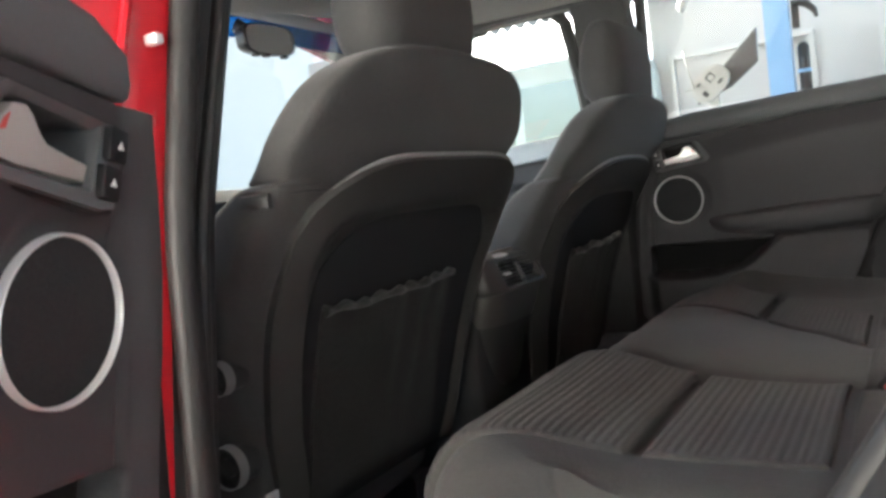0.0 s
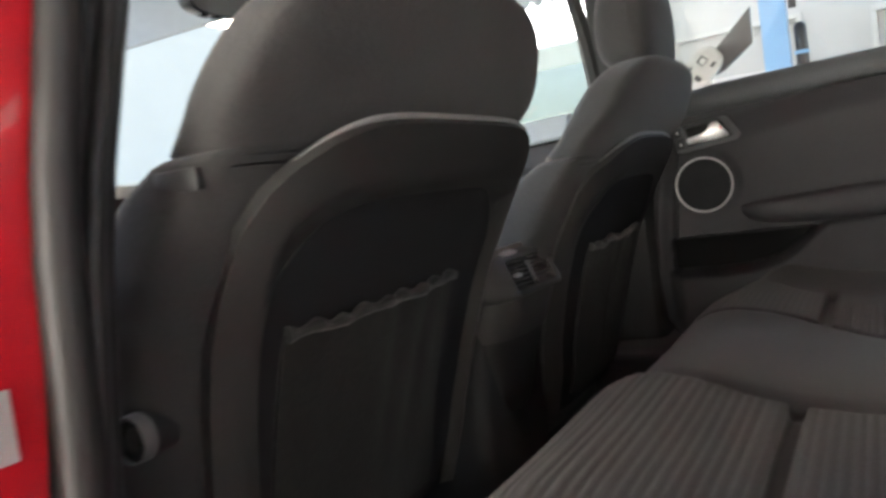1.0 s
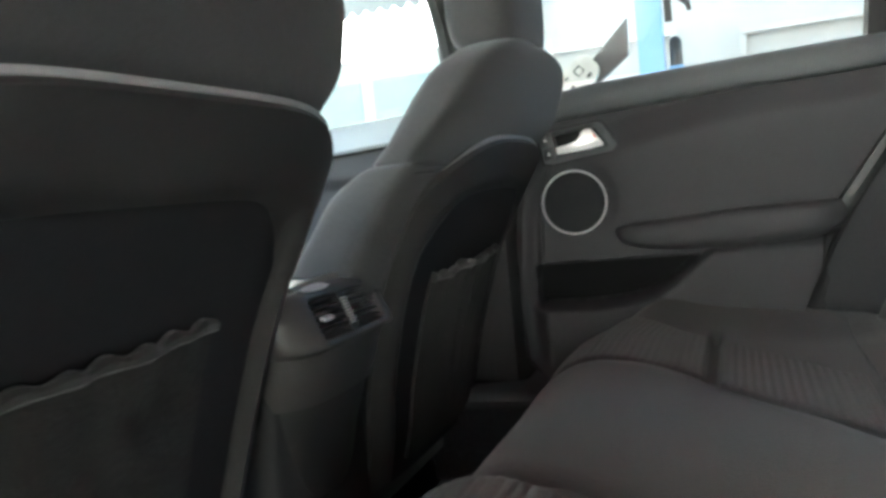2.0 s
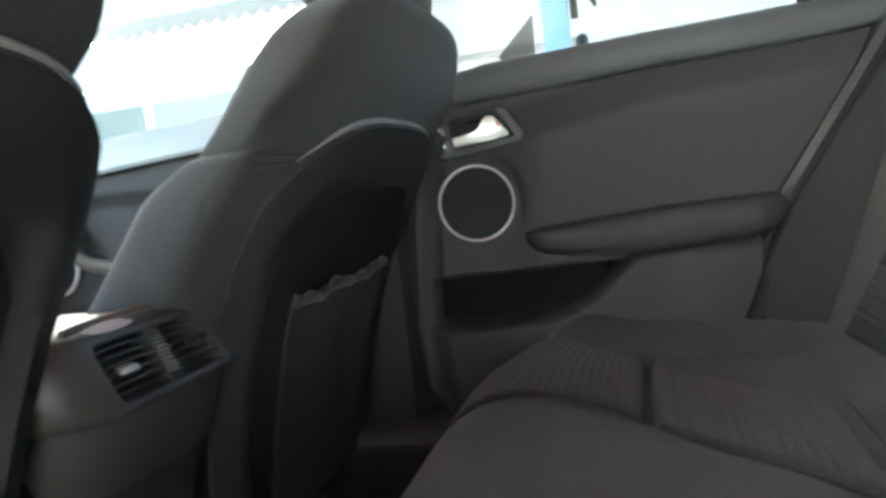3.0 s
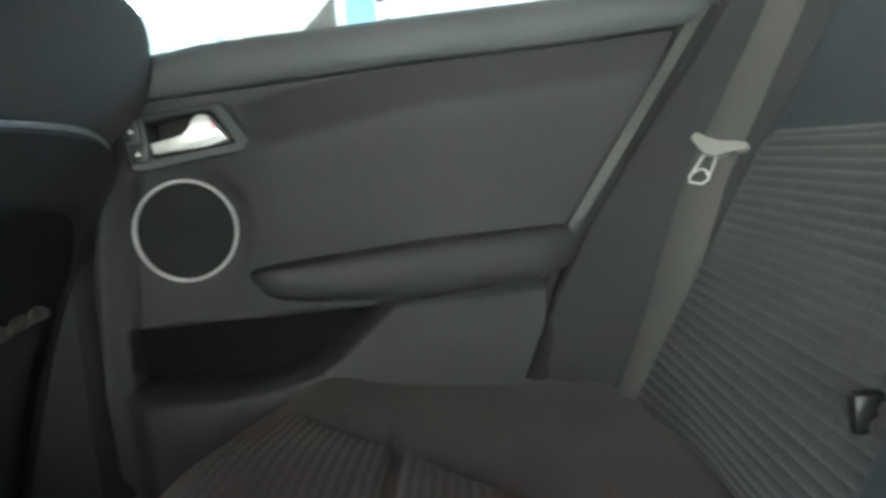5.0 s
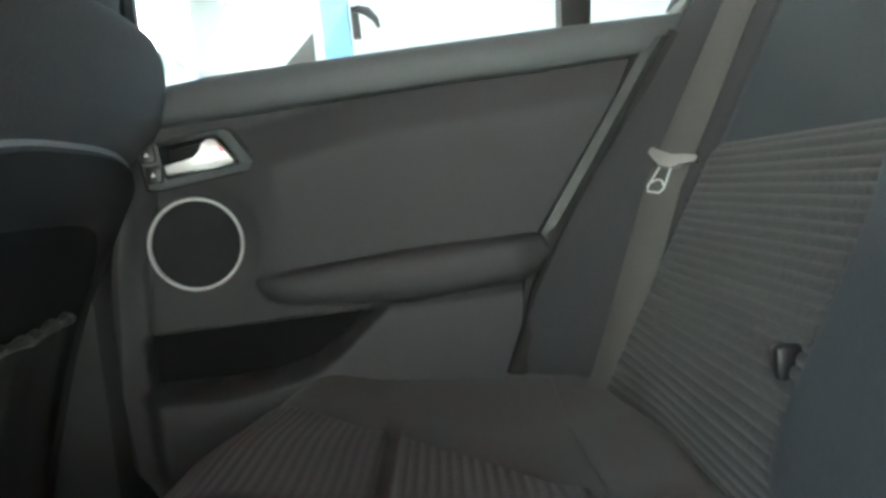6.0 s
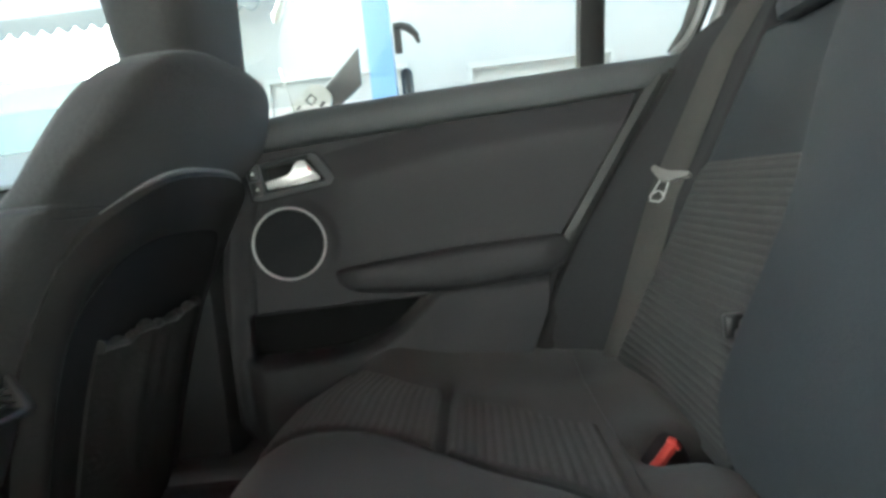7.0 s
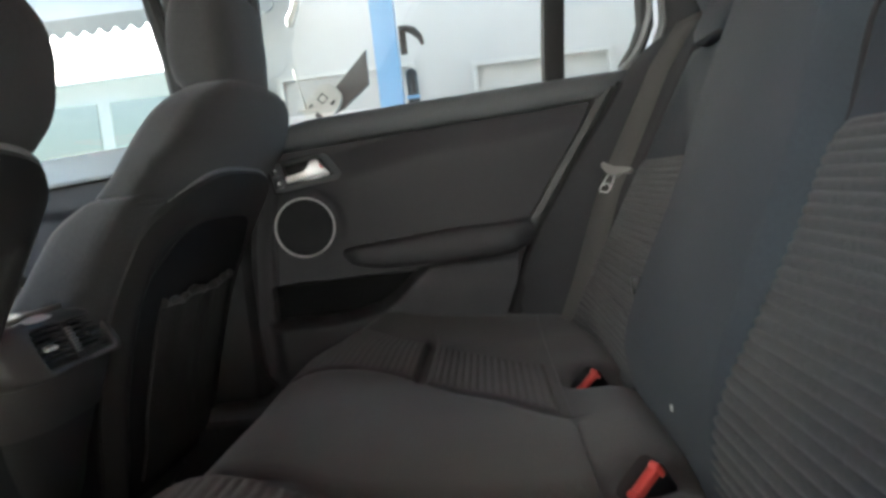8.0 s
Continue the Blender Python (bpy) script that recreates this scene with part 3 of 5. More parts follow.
    for t in cir:
        c, q = math.cos(t), math.sin(t)
        rings.append([P(c * r, q * r, d) for r, d in ((R - 0.0030 * rw, 0.004), (R - 0.0023 * rw, 0.0105), (R, 0.0115), (R + 0.0023 * rw, 0.0105), (R + 0.0030 * rw, 0.004))])
    loft(bm, rings, closed=True)
    part("speaker_ring", bm, SILVER, top, "satin silver speaker ring", angle=60)
    bm = bmesh.new()
    rs = [0.0005, 0.012, 0.024, 0.036, 0.046, 0.0535, 0.0545]
    loft(bm, [[P(math.cos(t) * r, math.sin(t) * r, 0.0095 - 0.0035 * (r / 0.0545) ** 2 - (0.004 if r > 0.054 else 0)) for t in cir] for r in rs])
    part("speaker_grille", bm, MESHBLK, top, "black cloth speaker grille")
    # handle bezel, a frame round a recess
    out = [(-0.0480, 0.128), (0.0540, 0.139), (0.0620, 0.135), (0.0880, 0.093), (0.0860, 0.087), (-0.0320, 0.072), (-0.0450, 0.074), (-0.0520, 0.118)]
    inn = [(-0.0270, 0.124), (0.0420, 0.1325), (0.0470, 0.130), (0.0660, 0.098), (0.0650, 0.095), (-0.0200, 0.086), (-0.0220, 0.088), (-0.0260, 0.116)]
    bm = bmesh.new()
    lay = [(out, 0.004), (out, 0.0205), ([(a * 0.97 + 0.0004, b * 0.98 + 0.002) for a, b in out], 0.0245), ([(a * 1.06, (b - 0.106) * 1.16 + 0.106) for a, b in inn], 0.0225), (inn, 0.017), (inn, -0.036)]
    loft(bm, [[PH(a, b, d) for a, b in pts] for pts, d in lay], cap=False)
    part("handle_bezel", bm, SOFT, top, "grey handle surround", angle=30)
    part("handle_recess", prism(bmesh.new(), [(a, b) for a, b in inn], PH, -0.044, -0.034), RUBBER, top)
    gap = [((a - 0.018) * 1.045 + 0.018, (b - 0.106) * 1.085 + 0.106) for a, b in out]
    bm = bmesh.new()
    loft(bm, [[PH(a, b, d) for a, b in pts] for pts, d in ((gap, 0.0), (gap, 0.0188), (out, 0.0188), (out, 0.0))], closed=True)
    part("bezel_gap", bm, RUBBER, top, smooth=False)
    # lever: a bright blade along the bottom that turns up at its rear end
    lev = [(-0.0260, 0.1010), (0.0130, 0.1065), (0.0200, 0.113), (0.0225, 0.123), (0.0290, 0.1290), (0.0400, 0.1285), (0.0610, 0.1010), (0.0600, 0.0970), (0.0350, 0.0930), (-0.0220, 0.0885)]
    # the open door's lever takes the copy painted dimmer
    part("door_handle", prism(bmesh.new(), lev, PH, -0.004, 0.0175, 0.0018), DIMCHROME if mirror else CHROME, top, "chrome pull handle")
    part("lock_mark", prism(bmesh.new(), [(0.0425, 0.122), (0.0465, 0.118), (0.0500, 0.111), (0.0455, 0.112)], PH, 0.017, 0.0184), BUTTON, top, "small red lock mark")
    # two window buttons ahead of the recess
    for b0 in (0.0785, 0.1035):
        sh = 0.004 * (b0 - 0.083) / 0.02 - 0.008
        sw = part("window_switch", prism(bmesh.new(), [(-0.0525 - sh, b0), (-0.0345 - sh, b0 + 0.002), (-0.0355 - sh, b0 + 0.0245), (-0.054 - sh, b0 + 0.0225)], PH, 0.012, 0.0290, 0.002), DARK, top, "black rocker switch")
        w = [(-0.0475 - sh, b0 + 0.0095), (-0.0415 - sh, b0 + 0.0100), (-0.0448 - sh, b0 + 0.0150)]
        part("switch_mark", prism(bmesh.new(), w, PH, 0.0286, 0.0297), WHITEMARK, sw, smooth=False)
    # black edge frame ahead of the card
    rim = [(front_s(h) - (0.020 + 0.034 * (1 - step(-0.30, 0.08, h)) if mirror else 0.013), h) for h in lin(-0.335, 0.125, 20)] + [(front_s(h) + 0.01, h) for h in lin(0.125, -0.335, 20)]
    part("edge_frame", prism(bmesh.new(), rim, P, -0.075, -0.004, 0.004), RUBBER, top, "black edge frame of the door")
    # outer shell and window frame
    outline = [(front_s(h) - 0.020, h) for h in lin(-0.33, 0.13, 14)] + [(0.0, 0.15)] + [(strip_s(h) + 0.05, h) for h in lin(0.19, -0.33, 10)]
    part("outer_panel", prism(bmesh.new(), outline, P, -0.135, -0.061, 0.006), RED, top, "glossy red outer panel")
    lean = lambda h: -0.035 + 0.26 * max(0, h - 0.23)
    win = [(0.674, 0.240), (0.698, 0.275), (0.716, 0.320), (0.712, 0.40), (0.66, 0.47), (0.56, 0.515), (0.40, 0.54), (0.20, 0.55), (0.03, 0.545), (-0.03, 0.53), (-0.04, 0.50), (-0.045, 0.40), (-0.055, 0.235)]
    for nm, rad, off, mt in (("window_frame", 0.014, 0.0, FABRIC), ("window_seal", 0.008, 0.012, RUBBER)):
        bm = bmesh.new()
        tube(bm, [P(s + (off * 0.9 if s > 0.5 else -off * 0.5), h, lean(h) + off * 0.4) for s, h in win], rad, 8, 1.4)
        part(nm, bm, mt, top)
    bm = bmesh.new()
    loft(bm, [[P(s + 0.05 * (h - 0.235), h, lean(h) + d) for s, d in ((0.505, -0.012), (0.507, 0.010), (0.515, 0.014), (0.540, 0.014), (0.548, 0.010), (0.550, -0.012))] for h in (0.20, 0.3, 0.4, 0.53)])
    part("window_divider", bm, RUBBER, top, "black window divider bar")
    # pale band for the glare along the rear of the window frame
    rear = [(0.664, 0.236), (0.690, 0.262), (0.712, 0.305), (0.722, 0.36), (0.705, 0.43), (0.655, 0.49)]
    bm = bmesh.new()
    tube(bm, [P(s, h, lean(h) + 0.014) for s, h in [(curve(t, range(6), [a for a, b in rear]), curve(t, range(6), [b for a, b in rear])) for t in lin(0, 5, 24)]], 0.0075, 8, 1.3)
    part("frame_reveal", bm, GLAREGREY, top, "reveal of the window frame, its glare put into pale grey")
    if glazed:
        for pts in ([(-0.05, 0.22), (0.51, 0.22), (0.525, 0.52), (0.20, 0.545), (-0.03, 0.53)], [(0.545, 0.22), (0.67, 0.235), (0.712, 0.33), (0.70, 0.42), (0.56, 0.515)]):
            bm = bmesh.new()
            prism(bm, pts, lambda a, b, d: P(a, b, lean(b) + d), -0.002, 0.002)
            ob = part("window_pane", bm, PANE, top, smooth=False)
            ob.visible_shadow = False
    return top


mr = Matrix(((0.1289, 0, -0.9917, 0.7165), (-0.9917, 0, -0.1289, -0.008), (0, 1, 0, 0.777), (0, 0, 0, 1)))
car_door("car_door", "closed rear door, dark vinyl card with silver speaker ring", mr, False, True)
th, tilt, leanin = radians(73), radians(7), radians(8)
sx = Vector((-math.sin(th), -math.cos(th), 0))
nx = Vector((math.cos(th), -math.sin(th), 0))
S = sx * math.cos(tilt) + Vector((0, 0, math.sin(tilt)))
H = -sx * math.sin(tilt) + Vector((0, 0, math.cos(tilt)))
H = H * math.cos(leanin) + nx * math.sin(leanin)
N = S.cross(H).normalized()
H = N.cross(S).normalized()
ml = Matrix(((S.x, H.x, N.x, -0.976), (S.y, H.y, N.y, -0.033), (S.z, H.z, N.z, 0.797), (0, 0, 0, 1)))
car_door("car_door", "open red rear door, dark vinyl card with silver speaker ring", ml, True, False)


def front_door():
    top = thing("front_door", "closed front door with grey sill trim and dark card", "car door", at=(0.72, 0.6, 0.45))
    inv = Matrix.Translation(top.location).inverted()
    X = lambda y: 0.715 - 0.02 * max(0, y - 0.6)
    zz = lambda y: 0.975 - 0.045 * (y - 0.3)

    def pt(name, b, m, lab="", **kw):
        ob = part(name, b, m, top, lab, **kw)
        ob.matrix_parent_inverse = inv
        return ob

    low = lambda y: curve(y, [0.27, 0.45, 0.65, 0.75, 1.2], [0.921, 0.911, 0.897, 0.884, 0.850])

    def face(u, v):
        y = 0.27 + 0.90 * u
        z = 0.42 + (low(y) - 0.002 - 0.42) * v
        # a shallow shelf under the sill and a padded arm band
        d = 0.016 * step(0.845, 0.865, z) + 0.020 * math.exp(-(((z - 0.66) / 0.04) ** 2)) * step(0.3, 0.5, y)
        return (X(y) - d, y, z)

    pt("door_card", sheet(bmesh.new(), face, lin(0, 1, 40), lin(0, 1, 60), lambda u, v: (X(0.27 + 0.9 * u) + 0.06, 0.27 + 0.9 * u, 0.42 + (low(0.27 + 0.9 * u) - 0.43) * v)), CARD, "dark vinyl card")
    # sill trim painted pale for the light that falls on it
    bm = bmesh.new()
    loft(bm, [[(X(y) - d, y, low(y) + (zz(y) - low(y)) * q) for d, q in ((0.010, 0.0), (0.030, 0.02), (0.034, 0.12), (0.026, 0.5), (0.014, 0.85), (0.0, 1.0), (-0.05, 1.0), (-0.06, 0.0))] for y in lin(0.27, 1.2, 20)])
    pt("belt_trim", bm, LITTRIM, "grey sill trim, its strong light put into a pale colour", angle=50)
    bm = bmesh.new()
    tube(bm, [(X(y) - 0.0225, y, low(y) + 0.0005) for y in lin(0.28, 1.19, 30)], 0.0035, 8)
    pt("belt_seam", bm, RUBBER, "black joint under the sill trim")
    # pull handle in its surround, silver ring and grab handle
    Q = lambda a, b, d: Vector((X(a) - d, a, b))
    out = [(0.709, 0.829), (0.694, 0.846), (0.704, 0.878), (0.712, 0.883), (0.850, 0.889), (0.858, 0.880), (0.846, 0.832), (0.838, 0.827)]
    inn = [(0.716, 0.837), (0.706, 0.849), (0.713, 0.871), (0.719, 0.875), (0.838, 0.880), (0.842, 0.876), (0.834, 0.840), (0.829, 0.836)]
    bm = bmesh.new()
    loft(bm, [[Q(p, q, d) for p, q in pts] for pts, d in ((out, 0.0), (out, 0.022), (inn, 0.026), (inn, 0.004))], cap=False)
    pt("handle_bezel", bm, LITTRIM, "pale grey handle surround", angle=30)
    pt("handle_recess", prism(bmesh.new(), inn, Q, 0.001, 0.0165), RUBBER, smooth=False)
    pt("door_handle", prism(bmesh.new(), [(0.716, 0.838), (0.707, 0.849), (0.710, 0.862), (0.718, 0.867), (0.730, 0.862), (0.740, 0.852), (0.826, 0.850), (0.828, 0.838)], Q, 0.017, 0.027, 0.002), CHROME, "chrome pull handle")
    cir = [2 * math.pi * i / 48 for i in range(48)]
    bm = bmesh.new()
    tube(bm, [(X(0.764) - 0.004, 0.764 + 0.052 * math.cos(t), 0.750 + 0.052 * math.sin(t)) for t in cir], 0.0042, 8, closed=True)
    pt("speaker_ring", bm, SILVER, "satin silver speaker ring")
    bm = bmesh.new()
    loft(bm, [[(X(0.764) - 0.003 + 0.002 * (r / 0.05) ** 2, 0.764 + r * math.cos(t), 0.750 + r * math.sin(t)) for t in cir] for r in (0.0005, 0.02, 0.04, 0.050)])
    pt("speaker_grille", bm, MESHBLK, "black cloth speaker grille")
    bm = bmesh.new()
    path = [(0.705, 0.822, 0.010), (0.700, 0.805, 0.022), (0.693, 0.779, 0.030), (0.680, 0.760, 0.032), (0.660, 0.750, 0.030), (0.625, 0.742, 0.026), (0.56, 0.735, 0.020)]
    tube(bm, [(X(0.7) - curve(i, range(7), [p[2] for p in path]), curve(i, range(7), [p[0] for p in path]), curve(i, range(7), [p[1] for p in path])) for i in lin(0, 6, 26)], 0.0125, 12)
    pt("grab_handle", bm, GRAB, "pale tan grab handle")
    pt("outer_panel", boxed((X(0.5) + 0.06, 0.27, 0.25), (X(0.5) + 0.13, 1.2, 0.96), 0.02), RED)
    wf = [(0.198, 0.95), (0.205, 1.12), (0.215, 1.25), (0.235, 1.285), (0.30, 1.297), (0.42, 1.293), (0.55, 1.265), (0.72, 1.19), (0.90, 1.08), (1.05, 0.97)]
    bm = bmesh.new()
    tube(bm, [(X(y) - 0.30 * max(0, z - 1.0) + 0.02, y, z) for y, z in wf], 0.017, 8, 1.4)
    pt("window_frame", bm, FABRIC)
    bm = bmesh.new()
    prism(bm, wf, lambda a, b, d: Vector((X(a) - 0.30 * max(0, b - 1.0) + 0.03 + d, a, b)), -0.002, 0.002)
    ob = pt("window_pane", bm, PANE, smooth=False)
    ob.visible_shadow = False


front_door()


# ---------------------------------------------------------------- front seats
ZB = [0.40, 0.48, 0.55, 0.65, 0.71, 0.75, 0.81, 0.85, 0.868, 0.885, 0.91, 0.945, 0.975, 0.999, 1.012, 1.018]
YB = [0.215, 0.192, 0.178, 0.150, 0.128, 0.108, 0.074, 0.050, 0.040, 0.029, 0.012, -0.006, -0.020, -0.030, -0.028, -0.018]
ZLOW = [0.40, 0.50, 0.60, 0.70, 0.75, 0.80, 0.83, 0.858]
YLOW = [0.410, 0.398, 0.378, 0.347, 0.300, 0.258, 0.231, 0.182]
WLOW = [0.215, 0.233, 0.254, 0.272, 0.282, 0.279, 0.274, 0.268]
ZTOP = [0.862, 0.885, 0.91, 0.945, 0.975, 0.999, 1.012, 1.018]
YTOP = [0.172, 0.144, 0.126, 0.106, 0.085, 0.064, 0.049, 0.030]
WTOP = [0.260, 0.266, 0.267, 0.252, 0.228, 0.182, 0.125, 0.045]
WB = [0.215, 0.228, 0.245, 0.260, 0.266, 0.268, 0.266, 0.261, 0.255, 0.258, 0.260, 0.257, 0.244, 0.210, 0.150, 0.070]


def back_y(z):
    return curve(z, ZB, YB)


def front_seat(cx, label, recliner, dy, dz, arch, mid, half, wide, shift, head):
    top = thing("front_seat", label, "car seat", "front seats", at=(cx, 0.4 + dy, 0.262 + dz))
    inv = Matrix.Translation((0, 0.4, 0.262)).inverted()

    def pt(name, b, m, lab="", parent=top, **kw):
        ob = part(name, b, m, parent, lab, **kw)
        if parent is top:
            ob.matrix_parent_inverse = inv
        return ob

    # backrest: side bolsters up to a seam, and a rounded shoulder above it
    ox, oy, oz = shift
    bm = bmesh.new()
    rings = []
    for z in lin(0.40, 0.852, 34) + [0.8555, 0.858, 0.8595, 0.861, 0.8635] + lin(0.868, 0.975, 18) + lin(0.979, 1.018, 18):
        low = z < 0.860
        yf, w = (curve(z, ZLOW, YLOW), curve(z, ZLOW, WLOW)) if low else (curve(z, ZTOP, YTOP), curve(z, ZTOP, WTOP))
        tuck = 0.005 * max(0.0, 1 - abs(z - 0.8595) / 0.0035)
        yb = back_y(z) + 0.012 + oy * step(0.87, 0.93, z)
        yf, w = yf + oy - tuck, w - tuck
        c, b = (yb + yf) / 2, (yf - yb) / 2
        rg = []
        for i in range(72):
            a, q = sup(2 * math.pi * i / 72, w, b, 4.0)
            dish = 0.085 * (1 - abs(a / w) ** 3) * (1 - step(0.76, 0.85, z)) if q > 0 else 0.0
            rg.append((a * (1 + wide * (a > 0)) + ox, c + q - dish * (q / b), z + oz))
        rings.append(rg)
    loft(bm, rings)
    pt("backrest", bm, FABRIC, "charcoal cloth backrest", angle=70)
    # twin stitched seam across the shoulder, kinked towards the back panel
    for k, drop in enumerate((0.0, 0.008)):
        bm = bmesh.new()
        loop = []
        for i in range(96):
            cs, sn = sup(2 * math.pi * i / 96, 1, 1, 4.0)
            zi = 0.8595 - drop * (sn < 0.6) - 0.004 * step(0.4, -0.6, sn)
            yb, w = back_y(zi) + 0.012, curve(0.862, ZTOP, WTOP) - 0.002
            yf = curve(0.862, ZTOP, YTOP) + oy - 0.002
            c, b = (yb + yf) / 2, (yf - yb) / 2
            loop.append((cs * w * (1 + wide * (cs > 0)) + ox, c + b * sn, zi + oz))
        tube(bm, loop, 0.0015, 6, closed=True)
        pt("seam", bm, DARK)

    # moulded back panel with a raised rim
    def top_z(x):
        return 0.812 + 0.084 * (1 - min(1.0, abs(x) / 0.228) ** arch) ** 0.55

    depth = 0.021 if recliner else 0.009

    def pf(u, v):
        x = 0.228 * (2 * u - 1)
        zt = top_z(x)
        z = 0.415 + (zt - 0.415) * v
        w = interp(z, ZB, WB)
        e = abs(2 * u - 1) * 0.938
        x = mid + half * (2 * u - 1) * w / 0.243
        inner = step(0.0, 0.028, (zt - 0.058) - z) * step(0.0, 0.06, 0.80 - e)
        y = back_y(z) - 0.010 + 0.046 * e ** 7 + depth * inner
        y += 0.012 * step(0.985, 1.0, v)
        return (x, y, z)

    def pb(u, v):
        x, y, z = pf(u, v)
        return (x * 0.97, back_y(z) + 0.05, z - 0.004)

    pt("back_panel", sheet(bmesh.new(), pf, lin(0, 1, 56), lin(0, 1, 64), pb), BACKPANEL, "moulded dark plastic back panel", angle=55)
    # darker fibre lining of the recess
    def lined(u, v):
        q = 0.10 + 0.80 * u
        zt = top_z(0.228 * (2 * q - 1))
        x, y, z = pf(q, v * (1 - (0.074 + 0.05 * abs(2 * u - 1) ** 7) / (zt - 0.415)))
        return (x, y - 0.0016, z)

    pt("recess_lining", sheet(bmesh.new(), lined, lin(0, 1, 50), lin(0, 1, 50), lambda u, v: (lined(u, v)[0], lined(u, v)[1] + 0.035, lined(u, v)[2])), LININGD, "blue-black fibre lining of the recess", angle=60)
    # the lip's bright edge is painted pale, thinning out to the left
    bm = bmesh.new()
    tube(bm, [Vector(pf(u, 1.0)) + Vector((0, -0.001, 0.0)) for u in lin(0.05, 0.99, 60)], [0.0034 * step(-0.06, 0.18, i / 59) for i in range(60)], 8)
    pt("panel_lip", bm, BRIGHTEDGE, "lip of the panel, its highlight put into pale grey")

    def seat_y(x, z):
        """The lining's surface, on which the pocket lies."""
        e = min(1.0, abs((x - mid) * 0.243 / (half * interp(z, ZB, WB)))) * 0.938
        return back_y(z) - 0.0125 + 0.046 * e ** 7 + depth * step(0.0, 0.06, 0.80 - e)

    # gathered map pocket
    def pk(u, v):
        x = (-0.150 if recliner else -0.135) + (0.332 if recliner else 0.310) * u + 0.02 * (1 - v) * (0.5 - u)
        z = 0.44 + (0.266 + 0.008 * u) * v
        sag = math.sin(math.pi * u)
        puff = 0.004 + 0.013 * sag * (0.4 + 0.6 * v) * (1 - 0.5 * v ** 6)
        fold = math.sin(2 * math.pi * (4.2 * u + 0.5 * noise.noise((u * 3, v * 1.5, cx))) + 1.2 * (1 - v))
        y = seat_y(x, z) - puff + 0.0032 * fold * sag * v + 0.0012 * noise.noise((x * 9, z * 9, cx))
        return (x, y, z + (0.0013 * math.cos(2 * math.pi * 8.5 * u) + 0.005 * noise.noise((u * 6, 0.5, cx))) * v ** 5)

    pt("map_pocket", sheet(bmesh.new(), pk, lin(0, 1, 60), lin(0, 1, 30), lambda u, v: (pk(u, v)[0], seat_y(pk(u, v)[0], pk(u, v)[2]) + 0.020, pk(u, v)[2])), POCKET, "gathered cloth map pocket", angle=60)
    bm = bmesh.new()
    tube(bm, [Vector(pk(u, 1.0)) + Vector((0, -0.001, 0.0)) for u in lin(0, 1, 70)], [0.0062 + 0.0014 * math.cos(2 * math.pi * 8.5 * i / 69) + 0.0014 * noise.noise((i * 0.35, 1.5, cx)) for i in range(70)], 8)
    pt("pocket_hem", bm, HEM, "elastic hem")

    # headrest on two posts
    bm = bmesh.new()
    rings = []
    hz = [1.013, 1.018, 1.033, 1.06, 1.10, 1.14, 1.168, 1.182, 1.187]
    hw = [0.096, 0.112, 0.122, 0.128, 0.131, 0.129, 0.124, 0.110, 0.078]
    hb = [-0.019, -0.029, -0.038, -0.042, -0.043, -0.040, -0.034, -0.020, 0.004]
    hf = [0.034, 0.047, 0.060, 0.066, 0.065, 0.055, 0.040, 0.030, 0.020]
    hx, hy, hh = head
    for z in hz[:3] + lin(1.04, 1.168, 12) + [1.174, 1.179, 1.183, 1.186, 1.187]:
        w, y0, y1 = curve(z, hz, hw), curve(z, hz, hb), curve(z, hz, hf)
        c, b = (y0 + y1) / 2, (y1 - y0) / 2
        # the back is a flat panel with a crease where it turns to the sides
        rings.append([(a + hx, c + q * (1 - 0.10 * step(0.75, 1.0, abs(a) / w) * (q < 0)) + hy, z + hh) for a, q in [sup(2 * math.pi * i / 48, w, b, 3.6) for i in range(48)]])
    loft(bm, rings)
    hr = pt("headrest", bm, FABRIC, "charcoal cloth headrest", angle=65)
    for dx in (-0.055, 0.055):
        bm = bmesh.new()
        tube(bm, [(dx + hx, 0.010 + hy, 0.97), (dx + hx, 0.008 + hy, 1.03)], 0.0065, 10)
        tube(bm, [(dx + hx, 0.010 + hy, 0.985), (dx + hx, 0.009 + hy, 1.0225 + hh)], 0.013, 12)
        part("post_sleeve", bm, DARK, hr)

    # cushion and runners
    bm = bmesh.new()
    rings = []
    for y, w, z0, z1 in ((0.24, 0.20, 0.37, 0.47), (0.27, 0.225, 0.35, 0.505), (0.40, 0.235, 0.34, 0.515), (0.60, 0.24, 0.34, 0.54), (0.74, 0.235, 0.35, 0.55), (0.80, 0.225, 0.37, 0.535), (0.825, 0.20, 0.40, 0.50)):
        c, b = (z0 + z1) / 2, (z1 - z0) / 2
        rings.append([(a, y, c + q) for a, q in [sup(2 * math.pi * i / 32, w, b, 4) for i in range(32)]])
    loft(bm, rings)
    pt("seat_cushion", bm, FABRIC, "charcoal cloth cushion", angle=70)
    pt("seat_frame", boxed((-0.20, 0.26, 0.285), (0.20, 0.76, 0.36), 0.02, 2), DARK)
    for dx in (-0.19, 0.16):
        pt("seat_rail", boxed((dx, 0.20, 0.262), (dx + 0.03, 0.80, 0.295), 0.004, 1), STEEL)
    # side knobs and airbag tab
    for (y, z, r) in ((0.212, 0.648, 0.021), (0.238, 0.528, 0.028)) if recliner else ((0.212, 0.60, 0.024),):
        sgn = -1
        xw = sgn * interp(z, ZB, WB)
        bm = bmesh.new()
